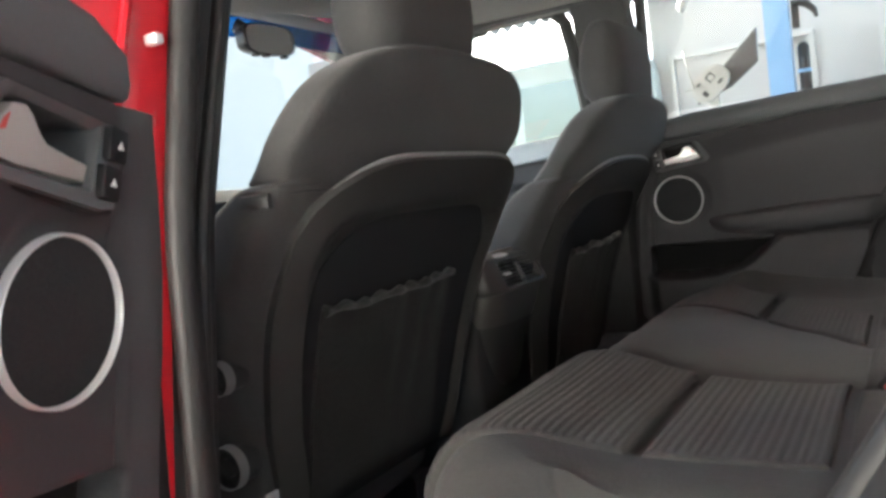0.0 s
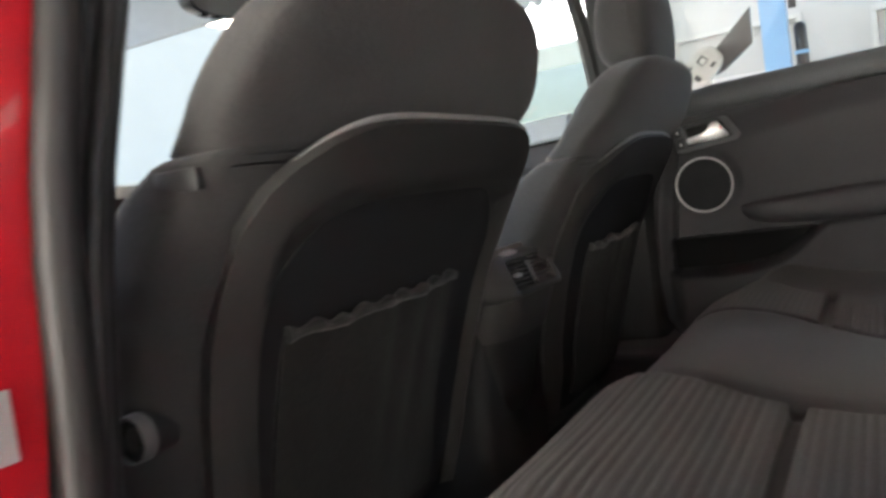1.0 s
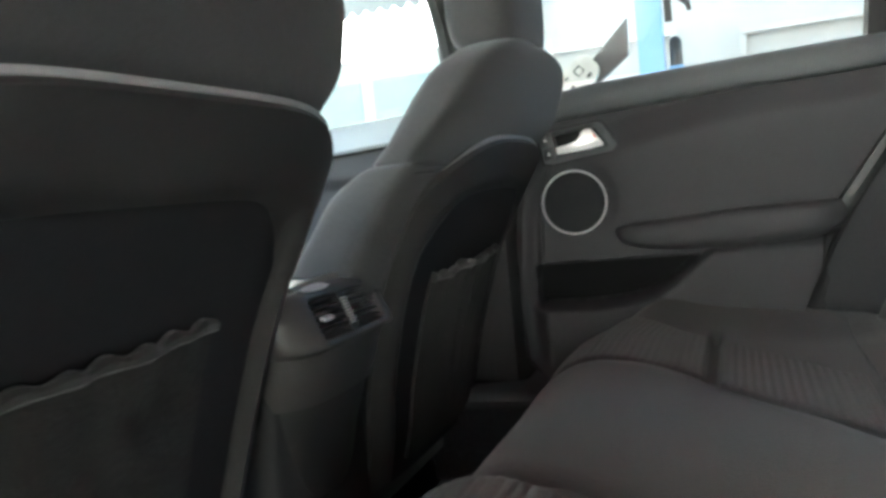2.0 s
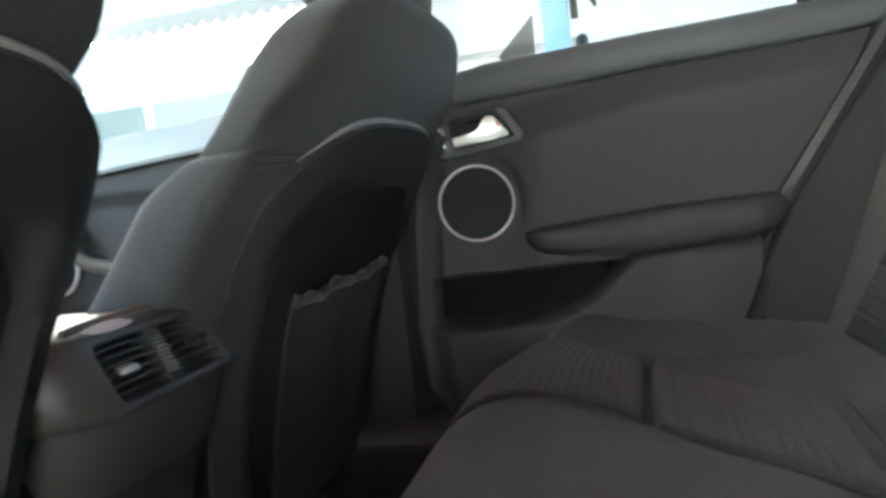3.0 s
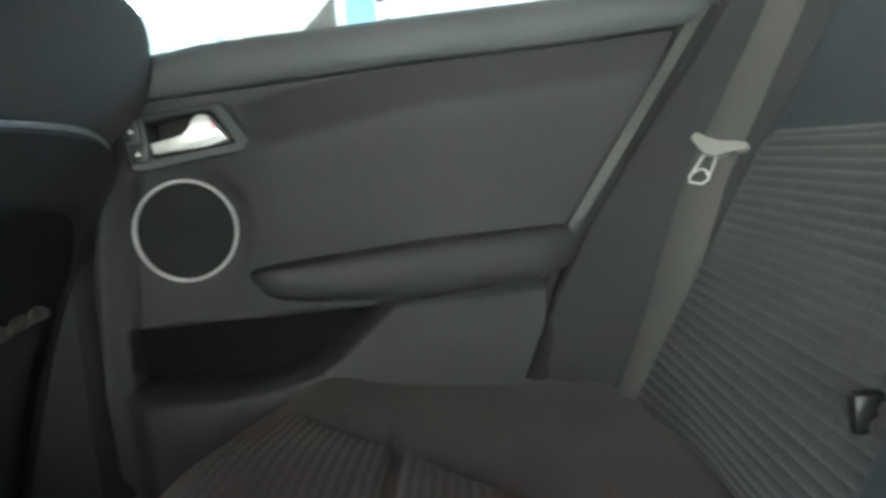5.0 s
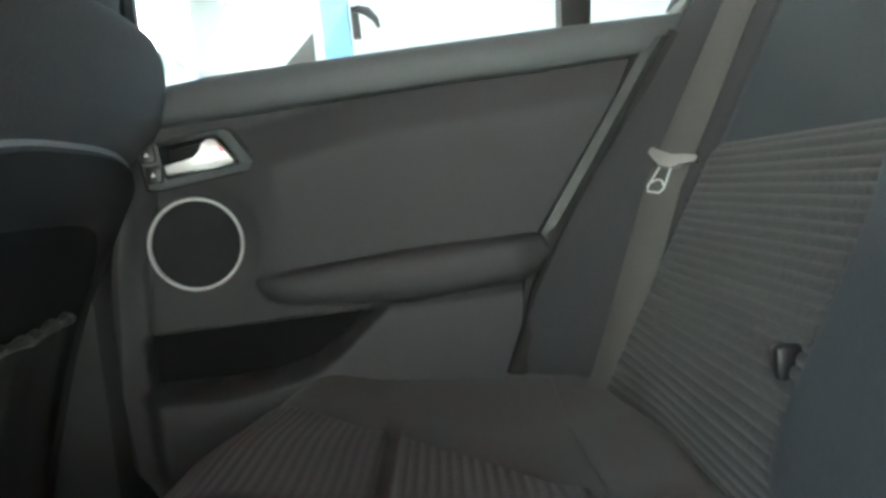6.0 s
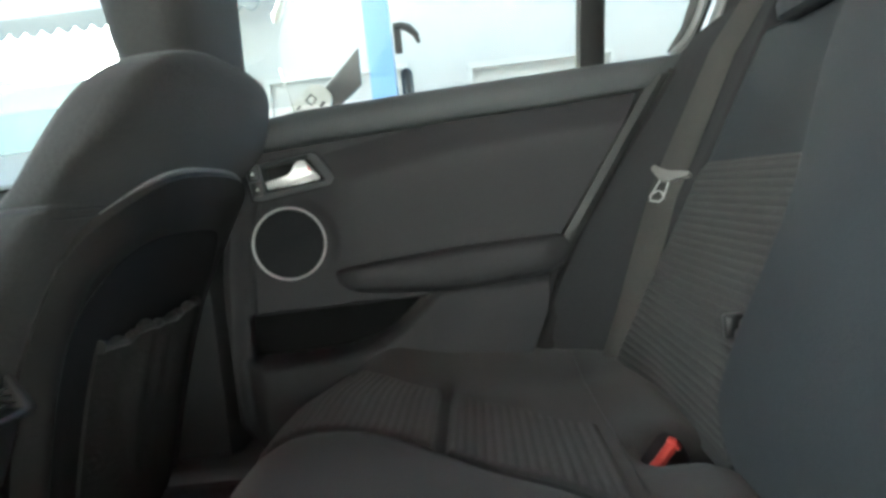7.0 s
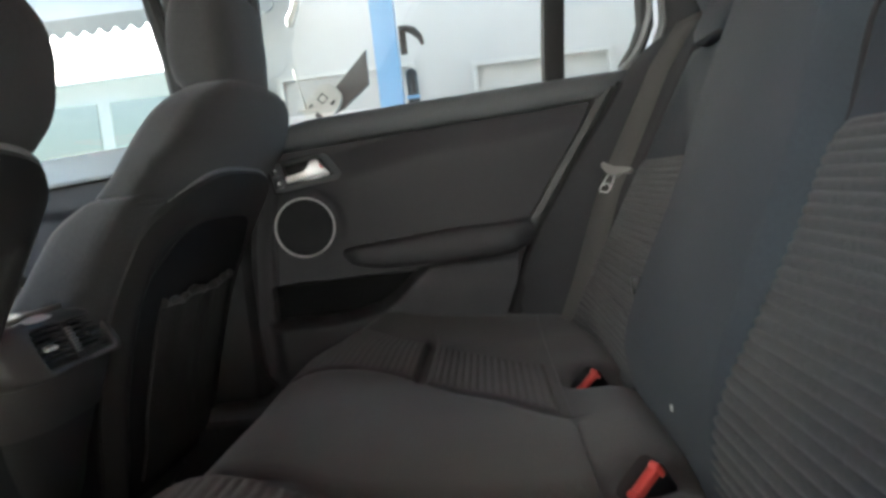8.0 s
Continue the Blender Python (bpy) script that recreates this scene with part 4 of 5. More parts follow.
        prof = [(0.030, 0.90), (0.0, 0.93), (-0.006, 0.93), (-0.008, 0.80), (-0.001, 0.74), (-0.001, 0.46), (-0.006, 0.42), (-0.008, 0.1)]
        turn = [2 * math.pi * i / 28 for i in range(28)]
        loft(bm, [[(xw - 0.010 + d, y + r * f * math.cos(t), z + r * f * math.sin(t)) for t in turn] for d, f in prof])
        knob = pt("adjuster_knob", bm, PLASTIC, "dark round adjuster knob with a satin rim", angle=35)
        bm = bmesh.new()
        loft(bm, [[(xw - 0.010 + d, y + r * f * math.cos(t), z + r * f * math.sin(t)) for d, f in ((0.002, 0.935), (-0.009, 0.945), (-0.011, 0.975), (-0.009, 1.01), (0.004, 1.02))] for t in turn], closed=True)
        part("knob_rim", bm, KNOB, knob, "satin grey rim", angle=50)
    if recliner:
        pt("airbag_tab", boxed((-0.2725, 0.095, 0.846), (-0.264, 0.140, 0.864), 0.0016, 2), EDGE, "small grey cloth tab")
    return top


front_seat(-0.330, "charcoal cloth front seat with a plastic back and side knobs", True, 0.022, 0.012, 4.6, 0.044, 0.254, 0.121, (0.0, -0.007, 0.014), (-0.007, 0.032, 0.0))
front_seat(0.446, "charcoal cloth front seat with a plastic back and map pocket", False, 0.0, -0.004, 3.0, 0.015, 0.238, 0.109, (-0.023, -0.020, 0.004), (0.001, 0.019, -0.004))


# ---------------------------------------------------------------- centre console with rear vents
def console():
    top = thing("centre_console", "dark centre console with rear air vents", "console", at=(0.085, 0.4, 0.33))
    inv = Matrix.Translation(top.location).inverted()

    def pt(name, b, m, lab="", parent=top, **kw):
        ob = part(name, b, m, parent, lab, **kw)
        ob.matrix_parent_inverse = inv if parent is top else Matrix()
        return ob

    bm = bmesh.new()
    rings = []
    for y, w, zt, e in ((0.205, 0.100, 0.708, 5), (0.215, 0.110, 0.716, 5), (0.24, 0.116, 0.722, 4.5), (0.45, 0.118, 0.716, 4.5), (0.62, 0.118, 0.66, 4.5), (0.80, 0.12, 0.62, 4.5), (1.05, 0.13, 0.66, 4)):
        zb = 0.28
        c, b = (zt + zb) / 2, (zt - zb) / 2
        rings.append([(0.110 + a, y, c + q) for a, q in [sup(2 * math.pi * i / 40, w, b, e) for i in range(40)]])
    loft(bm, rings)
    pt("console_body", bm, PLASTIC, "dark grained plastic body", angle=60)
    # rear end below the vents, with wide rounded corners, drawn in towards the floor
    bm = bmesh.new()
    rings = []
    for z, w, y0, x0 in ((0.598, 0.108, 0.168, 0.113), (0.62, 0.112, 0.160, 0.113), (0.655, 0.119, 0.149, 0.114), (0.667, 0.121, 0.148, 0.114), (0.672, 0.119, 0.152, 0.114)):
        rings.append([(x0 + a, y0 + 0.075 + q, z) for a, q in [sup(2 * math.pi * i / 44, w, 0.075, 3.2) for i in range(44)]])
    loft(bm, rings)
    pt("rear_end", bm, HOUSING, "brown-grey satin plastic rear end", angle=60)
    # the rear end goes on down; its shade there is a darker plastic colour
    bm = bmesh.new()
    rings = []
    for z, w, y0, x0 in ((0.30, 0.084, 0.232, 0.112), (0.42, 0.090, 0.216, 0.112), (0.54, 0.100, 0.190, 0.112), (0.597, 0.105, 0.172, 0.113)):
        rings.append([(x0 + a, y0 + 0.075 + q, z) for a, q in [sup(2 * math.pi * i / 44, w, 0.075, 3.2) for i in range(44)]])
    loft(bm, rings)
    pt("rear_end_shaded", bm, BACKPANEL, "lower rear end, its shade put into darker plastic", angle=60)
    bm = bmesh.new()
    rings = []
    for y, w, z0, z1 in ((0.198, 0.084, 0.719, 0.722), (0.206, 0.092, 0.716, 0.727), (0.30, 0.098, 0.714, 0.731), (0.46, 0.098, 0.708, 0.727), (0.50, 0.085, 0.700, 0.716)):
        c, b = (z0 + z1) / 2, (z1 - z0) / 2
        rings.append([(0.095 + a, y, c + q) for a, q in [sup(2 * math.pi * i / 28, w, b, 3.5) for i in range(28)]])
    loft(bm, rings)
    pt("armrest_lid", bm, GLOSSY, "glossy dark armrest lid", angle=60)
    # vent face, leaning forward at the top
    V = lambda x, h, d: Vector((0.112 + 1.0 * x - 0.20 * h, 0.158 + 0.32 * h - d, 0.6945 + 1.05 * h))
    rect = lambda a, b, r: [(sx * (a - r) + r * math.cos(t), sy * (b - r) + r * math.sin(t)) for sx, sy, t0 in ((1, 1, 0), (-1, 1, 90), (-1, -1, 180), (1, -1, 270)) for t in [radians(t0 + 30 * j) for j in range(4)]]
    bm = bmesh.new()
    o, i_ = rect(0.090, 0.029, 0.010), rect(0.079, 0.0225, 0.005)
    fan = lambda a, b, r, g: [(p - g * 0.012 * step(0.0, -0.1, p), q) for p, q in rect(a, b, r)]
    loft(bm, [[V(a, b, d) for a, b in pts] for pts, d in ((fan(0.132, 0.035, 0.018, 0.2), -0.075), (fan(0.132, 0.035, 0.018, 0.2), -0.035), (fan(0.127, 0.034, 0.018, 0.2), -0.018), (fan(0.114, 0.0325, 0.016, 0.1), -0.004), (rect(0.100, 0.031, 0.013), 0.002), (o, 0.0045), (rect(0.086, 0.026, 0.009), 0.0055), (rect(0.082, 0.0245, 0.007), 0.005), (i_, 0.003), (i_, -0.03))], cap=False)
    pt("vent_frame", bm, HOUSING, "brown-grey satin vent surround", angle=35)
    bm = bmesh.new()
    tube(bm, [V(x, 0.0365 + 0.003 * (1 - (x / 0.095) ** 2), -0.003) for x in lin(-0.094, 0.020, 24)], 0.0022, 8, 1.6)
    pt("vent_brow", bm, GRAB, "thin grey strip over the vents")
    # silver sliver in place of the reflection on the surround's upper edge
    bm = bmesh.new()
    loft(bm, [[V(x, 0.0335 + h * w, d) for h, d in ((-0.0055, 0.0005), (-0.0030, 0.0040), (0.0030, 0.0020), (0.0050, -0.0040))] for x, w in zip(lin(-0.072, -0.018, 13), [math.sqrt(max(0.03, 1 - ((i - 6) / 6) ** 2)) for i in range(13)])])
    pt("vent_glint", bm, SILVER, "glossy reflection on the vent surround, set as a silver sliver", angle=50)
    pt("vent_back", prism(bmesh.new(), i_, V, -0.034, -0.026), DARK)
    for side in (-1, 1):
        for k in range(6):
            h = -0.0180 + 0.0068 * k
            xa, xb = sorted((side * 0.0095, side * 0.079))
            b2 = bmesh.new()
            loft(b2, [[V(x, h + a, d) for a, d in ((-0.0008, -0.020), (0.0012, -0.001), (0.0024, -0.001), (0.0006, -0.020))] for x in (xa, xb)])
            pt("vent_slat", b2, SLAT)
        # the left tab's highlight is painted as chrome, the right tab stays dark
        b2 = bmesh.new()
        loft(b2, [[V(side * 0.050 + x, -0.001 + a, d) for a, d in ((-0.0030, -0.004), (-0.0022, 0.003), (0.0022, 0.003), (0.0030, -0.004))] for x in (-0.010, 0.010)])
        pt("vent_tab", b2, CHROME if side < 0 else EDGE, "vent tab, its highlight put into chrome" if side < 0 else "")
    pt("vent_bridge", prism(bmesh.new(), rect(0.0095, 0.0225, 0.002), V, -0.02, 0.001), PLASTIC)
    # ridges of the thumbwheel, their highlights painted pale grey
    for k in range(9):
        a = -0.014 + 0.0035 * k
        b2 = bmesh.new()
        loft(b2, [[V(x, a + q, d) for q, d in ((-0.0012, 0.0), (-0.0006, 0.004), (0.0006, 0.004), (0.0012, 0.0))] for x in (-0.006, 0.006)])
        pt("wheel_rib", b2, BRIGHTEDGE)


console()


# ---------------------------------------------------------------- rear bench
CX = 0.095


CYZ = [(-0.580, 0.40), (-0.566, 0.470), (-0.552, 0.507), (-0.537, 0.527), (-0.512, 0.538), (-0.470, 0.538), (-0.432, 0.531), (-0.40, 0.529), (-0.30, 0.533), (-0.235, 0.540), (-0.17, 0.552), (-0.125, 0.561), (-0.09, 0.564), (-0.062, 0.561), (-0.038, 0.551), (-0.017, 0.533), (-0.001, 0.508), (0.010, 0.475), (0.015, 0.43), (0.014, 0.36), (0.010, 0.30)]


def along(v):
    """The cushion's side profile, v from 0 at the back to 1 under its front lip."""
    ys, zs = [p[0] for p in CYZ], [p[1] for p in CYZ]
    ln = [0.0]
    for a, b in zip(CYZ, CYZ[1:]):
        ln.append(ln[-1] + math.hypot(b[0] - a[0], b[1] - a[1]))
    q = v * ln[-1]
    y, z = interp(q, ln, ys), interp(q, ln, zs)
    y2, z2 = interp(q + 0.004, ln, ys), interp(q + 0.004, ln, zs)
    y1, z1 = interp(q - 0.004, ln, ys), interp(q - 0.004, ln, zs)
    d = Vector((0, y2 - y1, z2 - z1)).normalized()
    return Vector((0, y, z)), Vector((0, -d.z, d.y)), ln[-1]


CL = along(0)[2]


def v_of_y(y):
    best = min(range(400), key=lambda i: abs(along(i / 520)[0].y - y))
    return best / 520


bench = thing("rear_bench_seat", "charcoal cloth rear bench with ribbed inserts and a smooth centre seat", "car seat", at=(CX, -0.3, 0.30))
BI = Matrix.Translation(bench.location).inverted()


def bpart(name, bm, material, label="", **kw):
    ob = part(name, bm, material, bench, label, **kw)
    ob.matrix_parent_inverse = BI
    return ob


def corner(x, xa, xb, ra, rb):
    """How far a rounded plan corner draws back at x."""
    q = 0.0
    if ra and x < xa + ra:
        q = ra - math.sqrt(max(0.0, ra * ra - (xa + ra - x) ** 2))
    if rb and x > xb - rb:
        q = max(q, rb - math.sqrt(max(0.0, rb * rb - (x - xb + rb) ** 2)))
    return q


def outer_rise(x, y):
    """The cushion swells up towards the right-hand door."""
    return step(0.61, 0.77, x) * interp(y, [-0.56, -0.50, -0.41, -0.34, -0.25, -0.157, -0.10, -0.05, 0.0], [0.0, 0.010, 0.027, 0.039, 0.048, 0.050, 0.040, 0.026, 0.010])


def groove(x, y, xa, xb):
    """The deep tuck between the two ribbed panels of a seat."""
    return 0.011 * (1 - step(0.005, 0.013, abs(y + 0.2375))) * step(xa, xa + 0.03, x) * (1 - step(xb - 0.03, xb, x))


def seat_right(y):
    """Edge between the centre and the right seat: wide in front, drawn in to a tip at the back."""
    return curve(y, [-0.445, -0.40, -0.36, -0.325, -0.28, -0.24, -0.18, -0.12, 0.02], [0.105, 0.165, 0.212, 0.243, 0.285, 0.325, 0.362, 0.370, 0.372])


def seat_left(y):
    return curve(y, [-0.445, -0.40, -0.36, -0.325, -0.28, -0.24, -0.18, -0.12, -0.05, 0.02], [-0.150, -0.150, -0.150, -0.150, -0.150, -0.150, -0.140, -0.114, -0.092, -0.090])


def cushion(name, x0, x1, lift, material, label, edge=0.022, drop=0.02, back=0.0, ra=0.0, rb=0.0):
    def ends(y):
        return (x0(y) if callable(x0) else x0), (x1(y) if callable(x1) else x1)

    def setback(x, y, xa, xb):
        return (back + corner(x, xa, xb, ra, rb)) * step(-0.30, 0.0, y)

    def f(u, v):
        p, n, _ = along(v)
        xa, xb = ends(p.y)
        x = xa + (xb - xa) * u
        e = min(x - xa, xb - x)
        w = step(-0.47, -0.42, p.y)
        r = lift * (0.3 + 0.7 * w) - drop * w * (1 - min(1.0, e / edge)) ** 2 + 0.0025 * noise.noise((x * 7, p.y * 9, 0.5))
        p = p - Vector((0, setback(x, p.y, xa, xb), 0))
        r -= (0.040 * math.exp(-(((x - 0.295) / 0.036) ** 2)) + 0.014 * math.exp(-(((x + 0.11) / 0.04) ** 2))) * (1 - step(-0.47, -0.44, p.y))
        r -= groove(x, p.y, -0.50, -0.14) + groove(x, p.y, 0.325, 0.635)
        return (x, p.y + n.y * r, p.z + n.z * r + outer_rise(x, p.y))

    vs = sorted(set(lin(0, 1, 70) + lin(v_of_y(-0.257), v_of_y(-0.218), 16)))
    wide = max(b - a for a, b in (ends(y) for y in (-0.445, -0.24, 0.0)))
    us = sorted(set(lin(0, 1, 30) + [edge / wide * k / 6 for k in range(7)] + [1 - edge / wide * k / 6 for k in range(7)]))

    def foot(u, v):
        p = along(v)[0]
        xa, xb = ends(p.y)
        x = xa + (xb - xa) * u
        return (x, min(p.y, 0.02) - 0.004 - setback(x, p.y, xa, xb), 0.298 if p.z > 0.31 else 0.296)

    vq = v_of_y(-0.440)
    bm = bmesh.new()
    tube(bm, [Vector(f(u, vq)) + Vector((0, 0, 0.0004)) for u in lin(0.02, 0.98, 40)], 0.0007, 6)
    bpart("seam", bm, DARK)
    bpart(name, sheet(bmesh.new(), f, us, vs, foot), material, label, angle=70)


def ribs(name, inner, outer, y0, y1, lift, material, pitch=0.011, xa=-9.0, xb=9.0, ra=0.0, rb=0.0):
    """A ribbed cloth panel that fans out towards the front; inner and outer give its edges by depth."""
    va, vb = v_of_y(y0), y1 if y1 > 0.5 else v_of_y(y1)
    n = max(4, int(abs(vb - va) * CL / pitch))

    def at(u, v, r):
        p, nn, _ = along(va + (vb - va) * v)
        x = inner(p.y) + (outer(p.y) - inner(p.y)) * u
        y = p.y - corner(x, xa, xb, ra, rb) * step(-0.30, 0.0, p.y)
        return (x, y + nn.y * r, p.z + nn.z * r + outer_rise(x, y))

    def f(u, v):
        x, y, z = at(u, v, 0.0)
        e = min(min(u, 1 - u) * abs(outer(y) - inner(y)) / 0.012, min(v, 1 - v) * abs(vb - va) * CL / 0.010, 1.0)
        r = lift + 0.0040 * math.sqrt(max(0.0, 1 - (1 - e) ** 2)) - 0.002 + 0.0017 * abs(math.sin(math.pi * n * v)) * e
        return at(u, v, r + 0.0025 * noise.noise((x * 7, y * 9, 0.5)))

    us = sorted(set([0.0, 0.01, 0.02, 0.035, 0.5] + lin(0.05, 0.95, 10) + [0.965, 0.98, 0.99, 1.0]))
    bpart(name, sheet(bmesh.new(), f, us, lin(0, 1, n * 6 + 1), lambda u, v: at(u, v, lift - 0.012)), material, "brownish ribbed cloth insert", angle=75)


cushion("side_cushion", -0.575, seat_left, 0.019, CUSHION, "charcoal cloth seat cushion", 0.05, 0.014, 0.010, 0.11, 0.05)
cushion("side_cushion", seat_right, 0.79, 0.0, CUSHION, "charcoal cloth seat cushion", drop=0.010, ra=0.03, rb=0.28)
cushion("centre_cushion", seat_left, seat_right, 0.012, CUSHION, "smooth charcoal centre cushion", 0.06, 0.012, 0.012, 0.03, 0.03)
right_in = lambda y: seat_right(y) + 0.016
right_out = lambda y: interp(y, [-0.43, -0.39, -0.32, -0.24, -0.16, -0.10, -0.05], [0.40, 0.43, 0.52, 0.595, 0.628, 0.648, 0.662])
left_in = lambda y: seat_left(y) - 0.018
left_out = lambda y: interp(y, [-0.43, -0.24, -0.08], [-0.48, -0.50, -0.52])
for y0, y1 in ((-0.228, 0.79), (-0.425, -0.247)):
    ribs("ribbed_insert", right_in, right_out, y0, y1, 0.002, RIBBED, xb=0.79, rb=0.28)
    ribs("ribbed_insert", left_out, left_in, y0, y1, 0.021, RIBBED, xa=-0.575, ra=0.11)


# backrest: a leaning face, with a proud centre and side bolsters
def bk_y(z):
    return -0.505 - 0.56 * (z - 0.523)


def under(x, z):
    """How far the foot of the backrest draws back behind the cushion, less so at the door."""
    return 0.068 * (1 - step(0.495, 0.62, z)) ** 1.5 * (1 - step(0.52, 0.70, x))


def back_sheet(name, x0, x1, z0, z1, off, material, label, nx=20, nz=40, thick=0.10):
    """Part of the backrest between two widths and heights; off(x, z) is how far it stands forward."""
    def f(u, v):
        x, z = x0 + (x1 - x0) * u, z0 + (z1 - z0) * v
        o = off(x, z)
        return (x, bk_y(z) + 0.872 * o, z + 0.489 * o)

    def b(u, v):
        x, z = x0 + (x1 - x0) * u, z0 + (z1 - z0) * v
        return (x, bk_y(z) - thick, z - 0.02)

    return bpart(name, sheet(bmesh.new(), f, lin(0, 1, nx), lin(0, 1, nz), b), material, label, angle=70)


def pad(x, z, x0, x1, z0, z1, base, soft=0.03):
    e = min((x - x0) / soft, (x1 - x) / soft, (z - z0) / soft, (z1 - z) / soft, 1.0)
    return base - 0.022 * (1 - max(0, e)) ** 2 - under(x, z)


def centre_off(x, z):
    """How far the centre backrest stands forward, rounding away at both sides."""
    xl = interp(z, [0.50, 0.56, 0.63, 0.75, 0.85, 0.93, 1.04], [-0.205, -0.190, -0.155, -0.150, -0.125, -0.080, -0.070])
    xh = interp(z, [0.50, 0.60, 0.65, 0.70, 0.75, 0.80, 0.85, 0.90, 1.04], [0.285, 0.275, 0.262, 0.252, 0.254, 0.270, 0.288, 0.309, 0.318])
    p = interp(z, [0.50, 0.60, 0.65, 0.70, 0.80, 0.90, 1.04], [0.010, 0.016, 0.027, 0.033, 0.038, 0.046, 0.055])
    e = min((x - xl) / 0.022, (xh - x) / 0.030, (1.04 - z) / 0.04)
    w = math.sqrt(max(0.0, 1 - (1 - min(1.0, e)) ** 2)) if e > 0 else e
    return -under(x, z) - 0.004 + (p + 0.004 + 0.007 * math.sin(math.pi * min(1, max(0, (x - xl) / (xh - xl))))) * max(-0.5, w) + 0.002 * noise.noise((x * 8, z * 8, 1))


back_sheet("centre_backrest", -0.215, 0.325, 0.50, 1.04, centre_off, CLOTH_C, "smooth blue-grey cloth centre backrest", 150, 60)
for x0, x1, outer in ((0.230, 0.715, 1), (-0.545, -0.050, -1)):
    back_sheet("side_backrest", x0, x1, 0.49, 1.03, lambda x, z, a=x0, b=x1: pad(x, z, a, b, 0.49, 1.03, 0.006, 0.02) + 0.002 * noise.noise((x * 8, z * 8, 2)), CLOTH_C, "blue-grey cloth backrest", 26, 44)


# black tubes paint the shade in the gaps beside the centre backrest
for side, x_of in ((-1, lambda z: interp(z, [0.50, 0.56, 0.63, 0.75, 0.85, 0.93, 1.04], [-0.205, -0.190, -0.155, -0.150, -0.125, -0.080, -0.070])), (1, lambda z: interp(z, [0.50, 0.60, 0.65, 0.70, 0.75, 0.80, 0.85, 0.90, 1.04], [0.285, 0.275, 0.262, 0.252, 0.254, 0.270, 0.288, 0.309, 0.318]))):
    bm = bmesh.new()
    tube(bm, [(x_of(z) + side * 0.001, bk_y(z) + 0.872 * 0.007, z + 0.489 * 0.007) for z in lin(0.84, 1.02, 16)], [0.0012 + 0.0022 * min(1.0, i / 5) for i in range(16)], 8)
    bpart("backrest_gap_shade", bm, RUBBER)


def back_ribs(x0, x1, z0, z1, pitch=0.0112):
    n = int((z1 - z0) / 0.872 / pitch)

    def f(u, v):
        x, z = x0 + (x1 - x0) * u, z0 + (z1 - z0) * v
        ex, ez = min(u, 1 - u) * (x1 - x0), min(v, 1 - v) * (z1 - z0)
        rc = 0.028
        if ex < rc and ez < rc and v > 0.5:
            e = (rc - math.hypot(rc - ex, rc - ez)) / 0.012
        else:
            e = min(ex, ez) / 0.012
        e = max(-0.4, min(1.0, e))
        o = 0.006 + (0.006 * math.sqrt(1 - (1 - e) ** 2) if e > 0 else 0.006 * e * 3) + 0.0028 * abs(math.sin(math.pi * n * v)) ** 0.8 * max(0, e)
        o += 0.0010 * noise.noise((x * 9, z * 9, 5)) - under(x, z)
        return (x, bk_y(z) + 0.872 * o, z + 0.489 * o)

    us = sorted(set(lin(0, 0.12, 9) + lin(0.12, 0.88, 10) + lin(0.88, 1.0, 9)))
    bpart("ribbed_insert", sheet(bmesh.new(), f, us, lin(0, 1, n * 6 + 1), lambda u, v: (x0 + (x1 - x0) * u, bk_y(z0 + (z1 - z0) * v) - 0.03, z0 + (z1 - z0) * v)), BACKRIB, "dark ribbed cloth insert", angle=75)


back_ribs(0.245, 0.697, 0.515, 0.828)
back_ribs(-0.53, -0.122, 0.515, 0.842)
# side bolsters that fill the corner between backrest and door
def bolster_fwd(u, z=0.70):
    """How far the side bolster stands forward, u from the backrest to the door."""
    rim = interp(z, [0.50, 0.568, 0.667, 0.739, 0.826, 0.905, 1.015, 1.08], [0.132, 0.139, 0.147, 0.146, 0.134, 0.123, 0.105, 0.085])
    return 0.010 + (rim - 0.010) * (0.6 * u + 0.4 * step(0.0, 1.0, u))


for sg, xa, xb in ((1, 0.700, 0.0), (-1, -0.535, -0.665)):
    def bol(u, v, sg=sg, xa=xa, xb=xb):
        z = 0.50 + (0.535 + 0.045 * math.sin(math.pi * min(1.0, 0.25 + u * 0.75)) * (sg > 0)) * v
        y = bk_y(z) + bolster_fwd(u, z) - 0.035 * (1 - step(0.535, 0.585, z))
        end = (xr(y, 0.9) - 0.008) if sg > 0 else xb
        return (xa + (end - xa) * u, y - (0.075 * u if sg < 0 else 0.0), z)
    bpart("side_bolster", sheet(bmesh.new(), bol, lin(0, 1, 16), lin(0, 1, 24), lambda u, v: (bol(u, v)[0], bk_y(bol(u, v)[2]) - 0.12, bol(u, v)[2])), BOLSTER if sg > 0 else FABRIC, "charcoal cloth side bolster", angle=70)
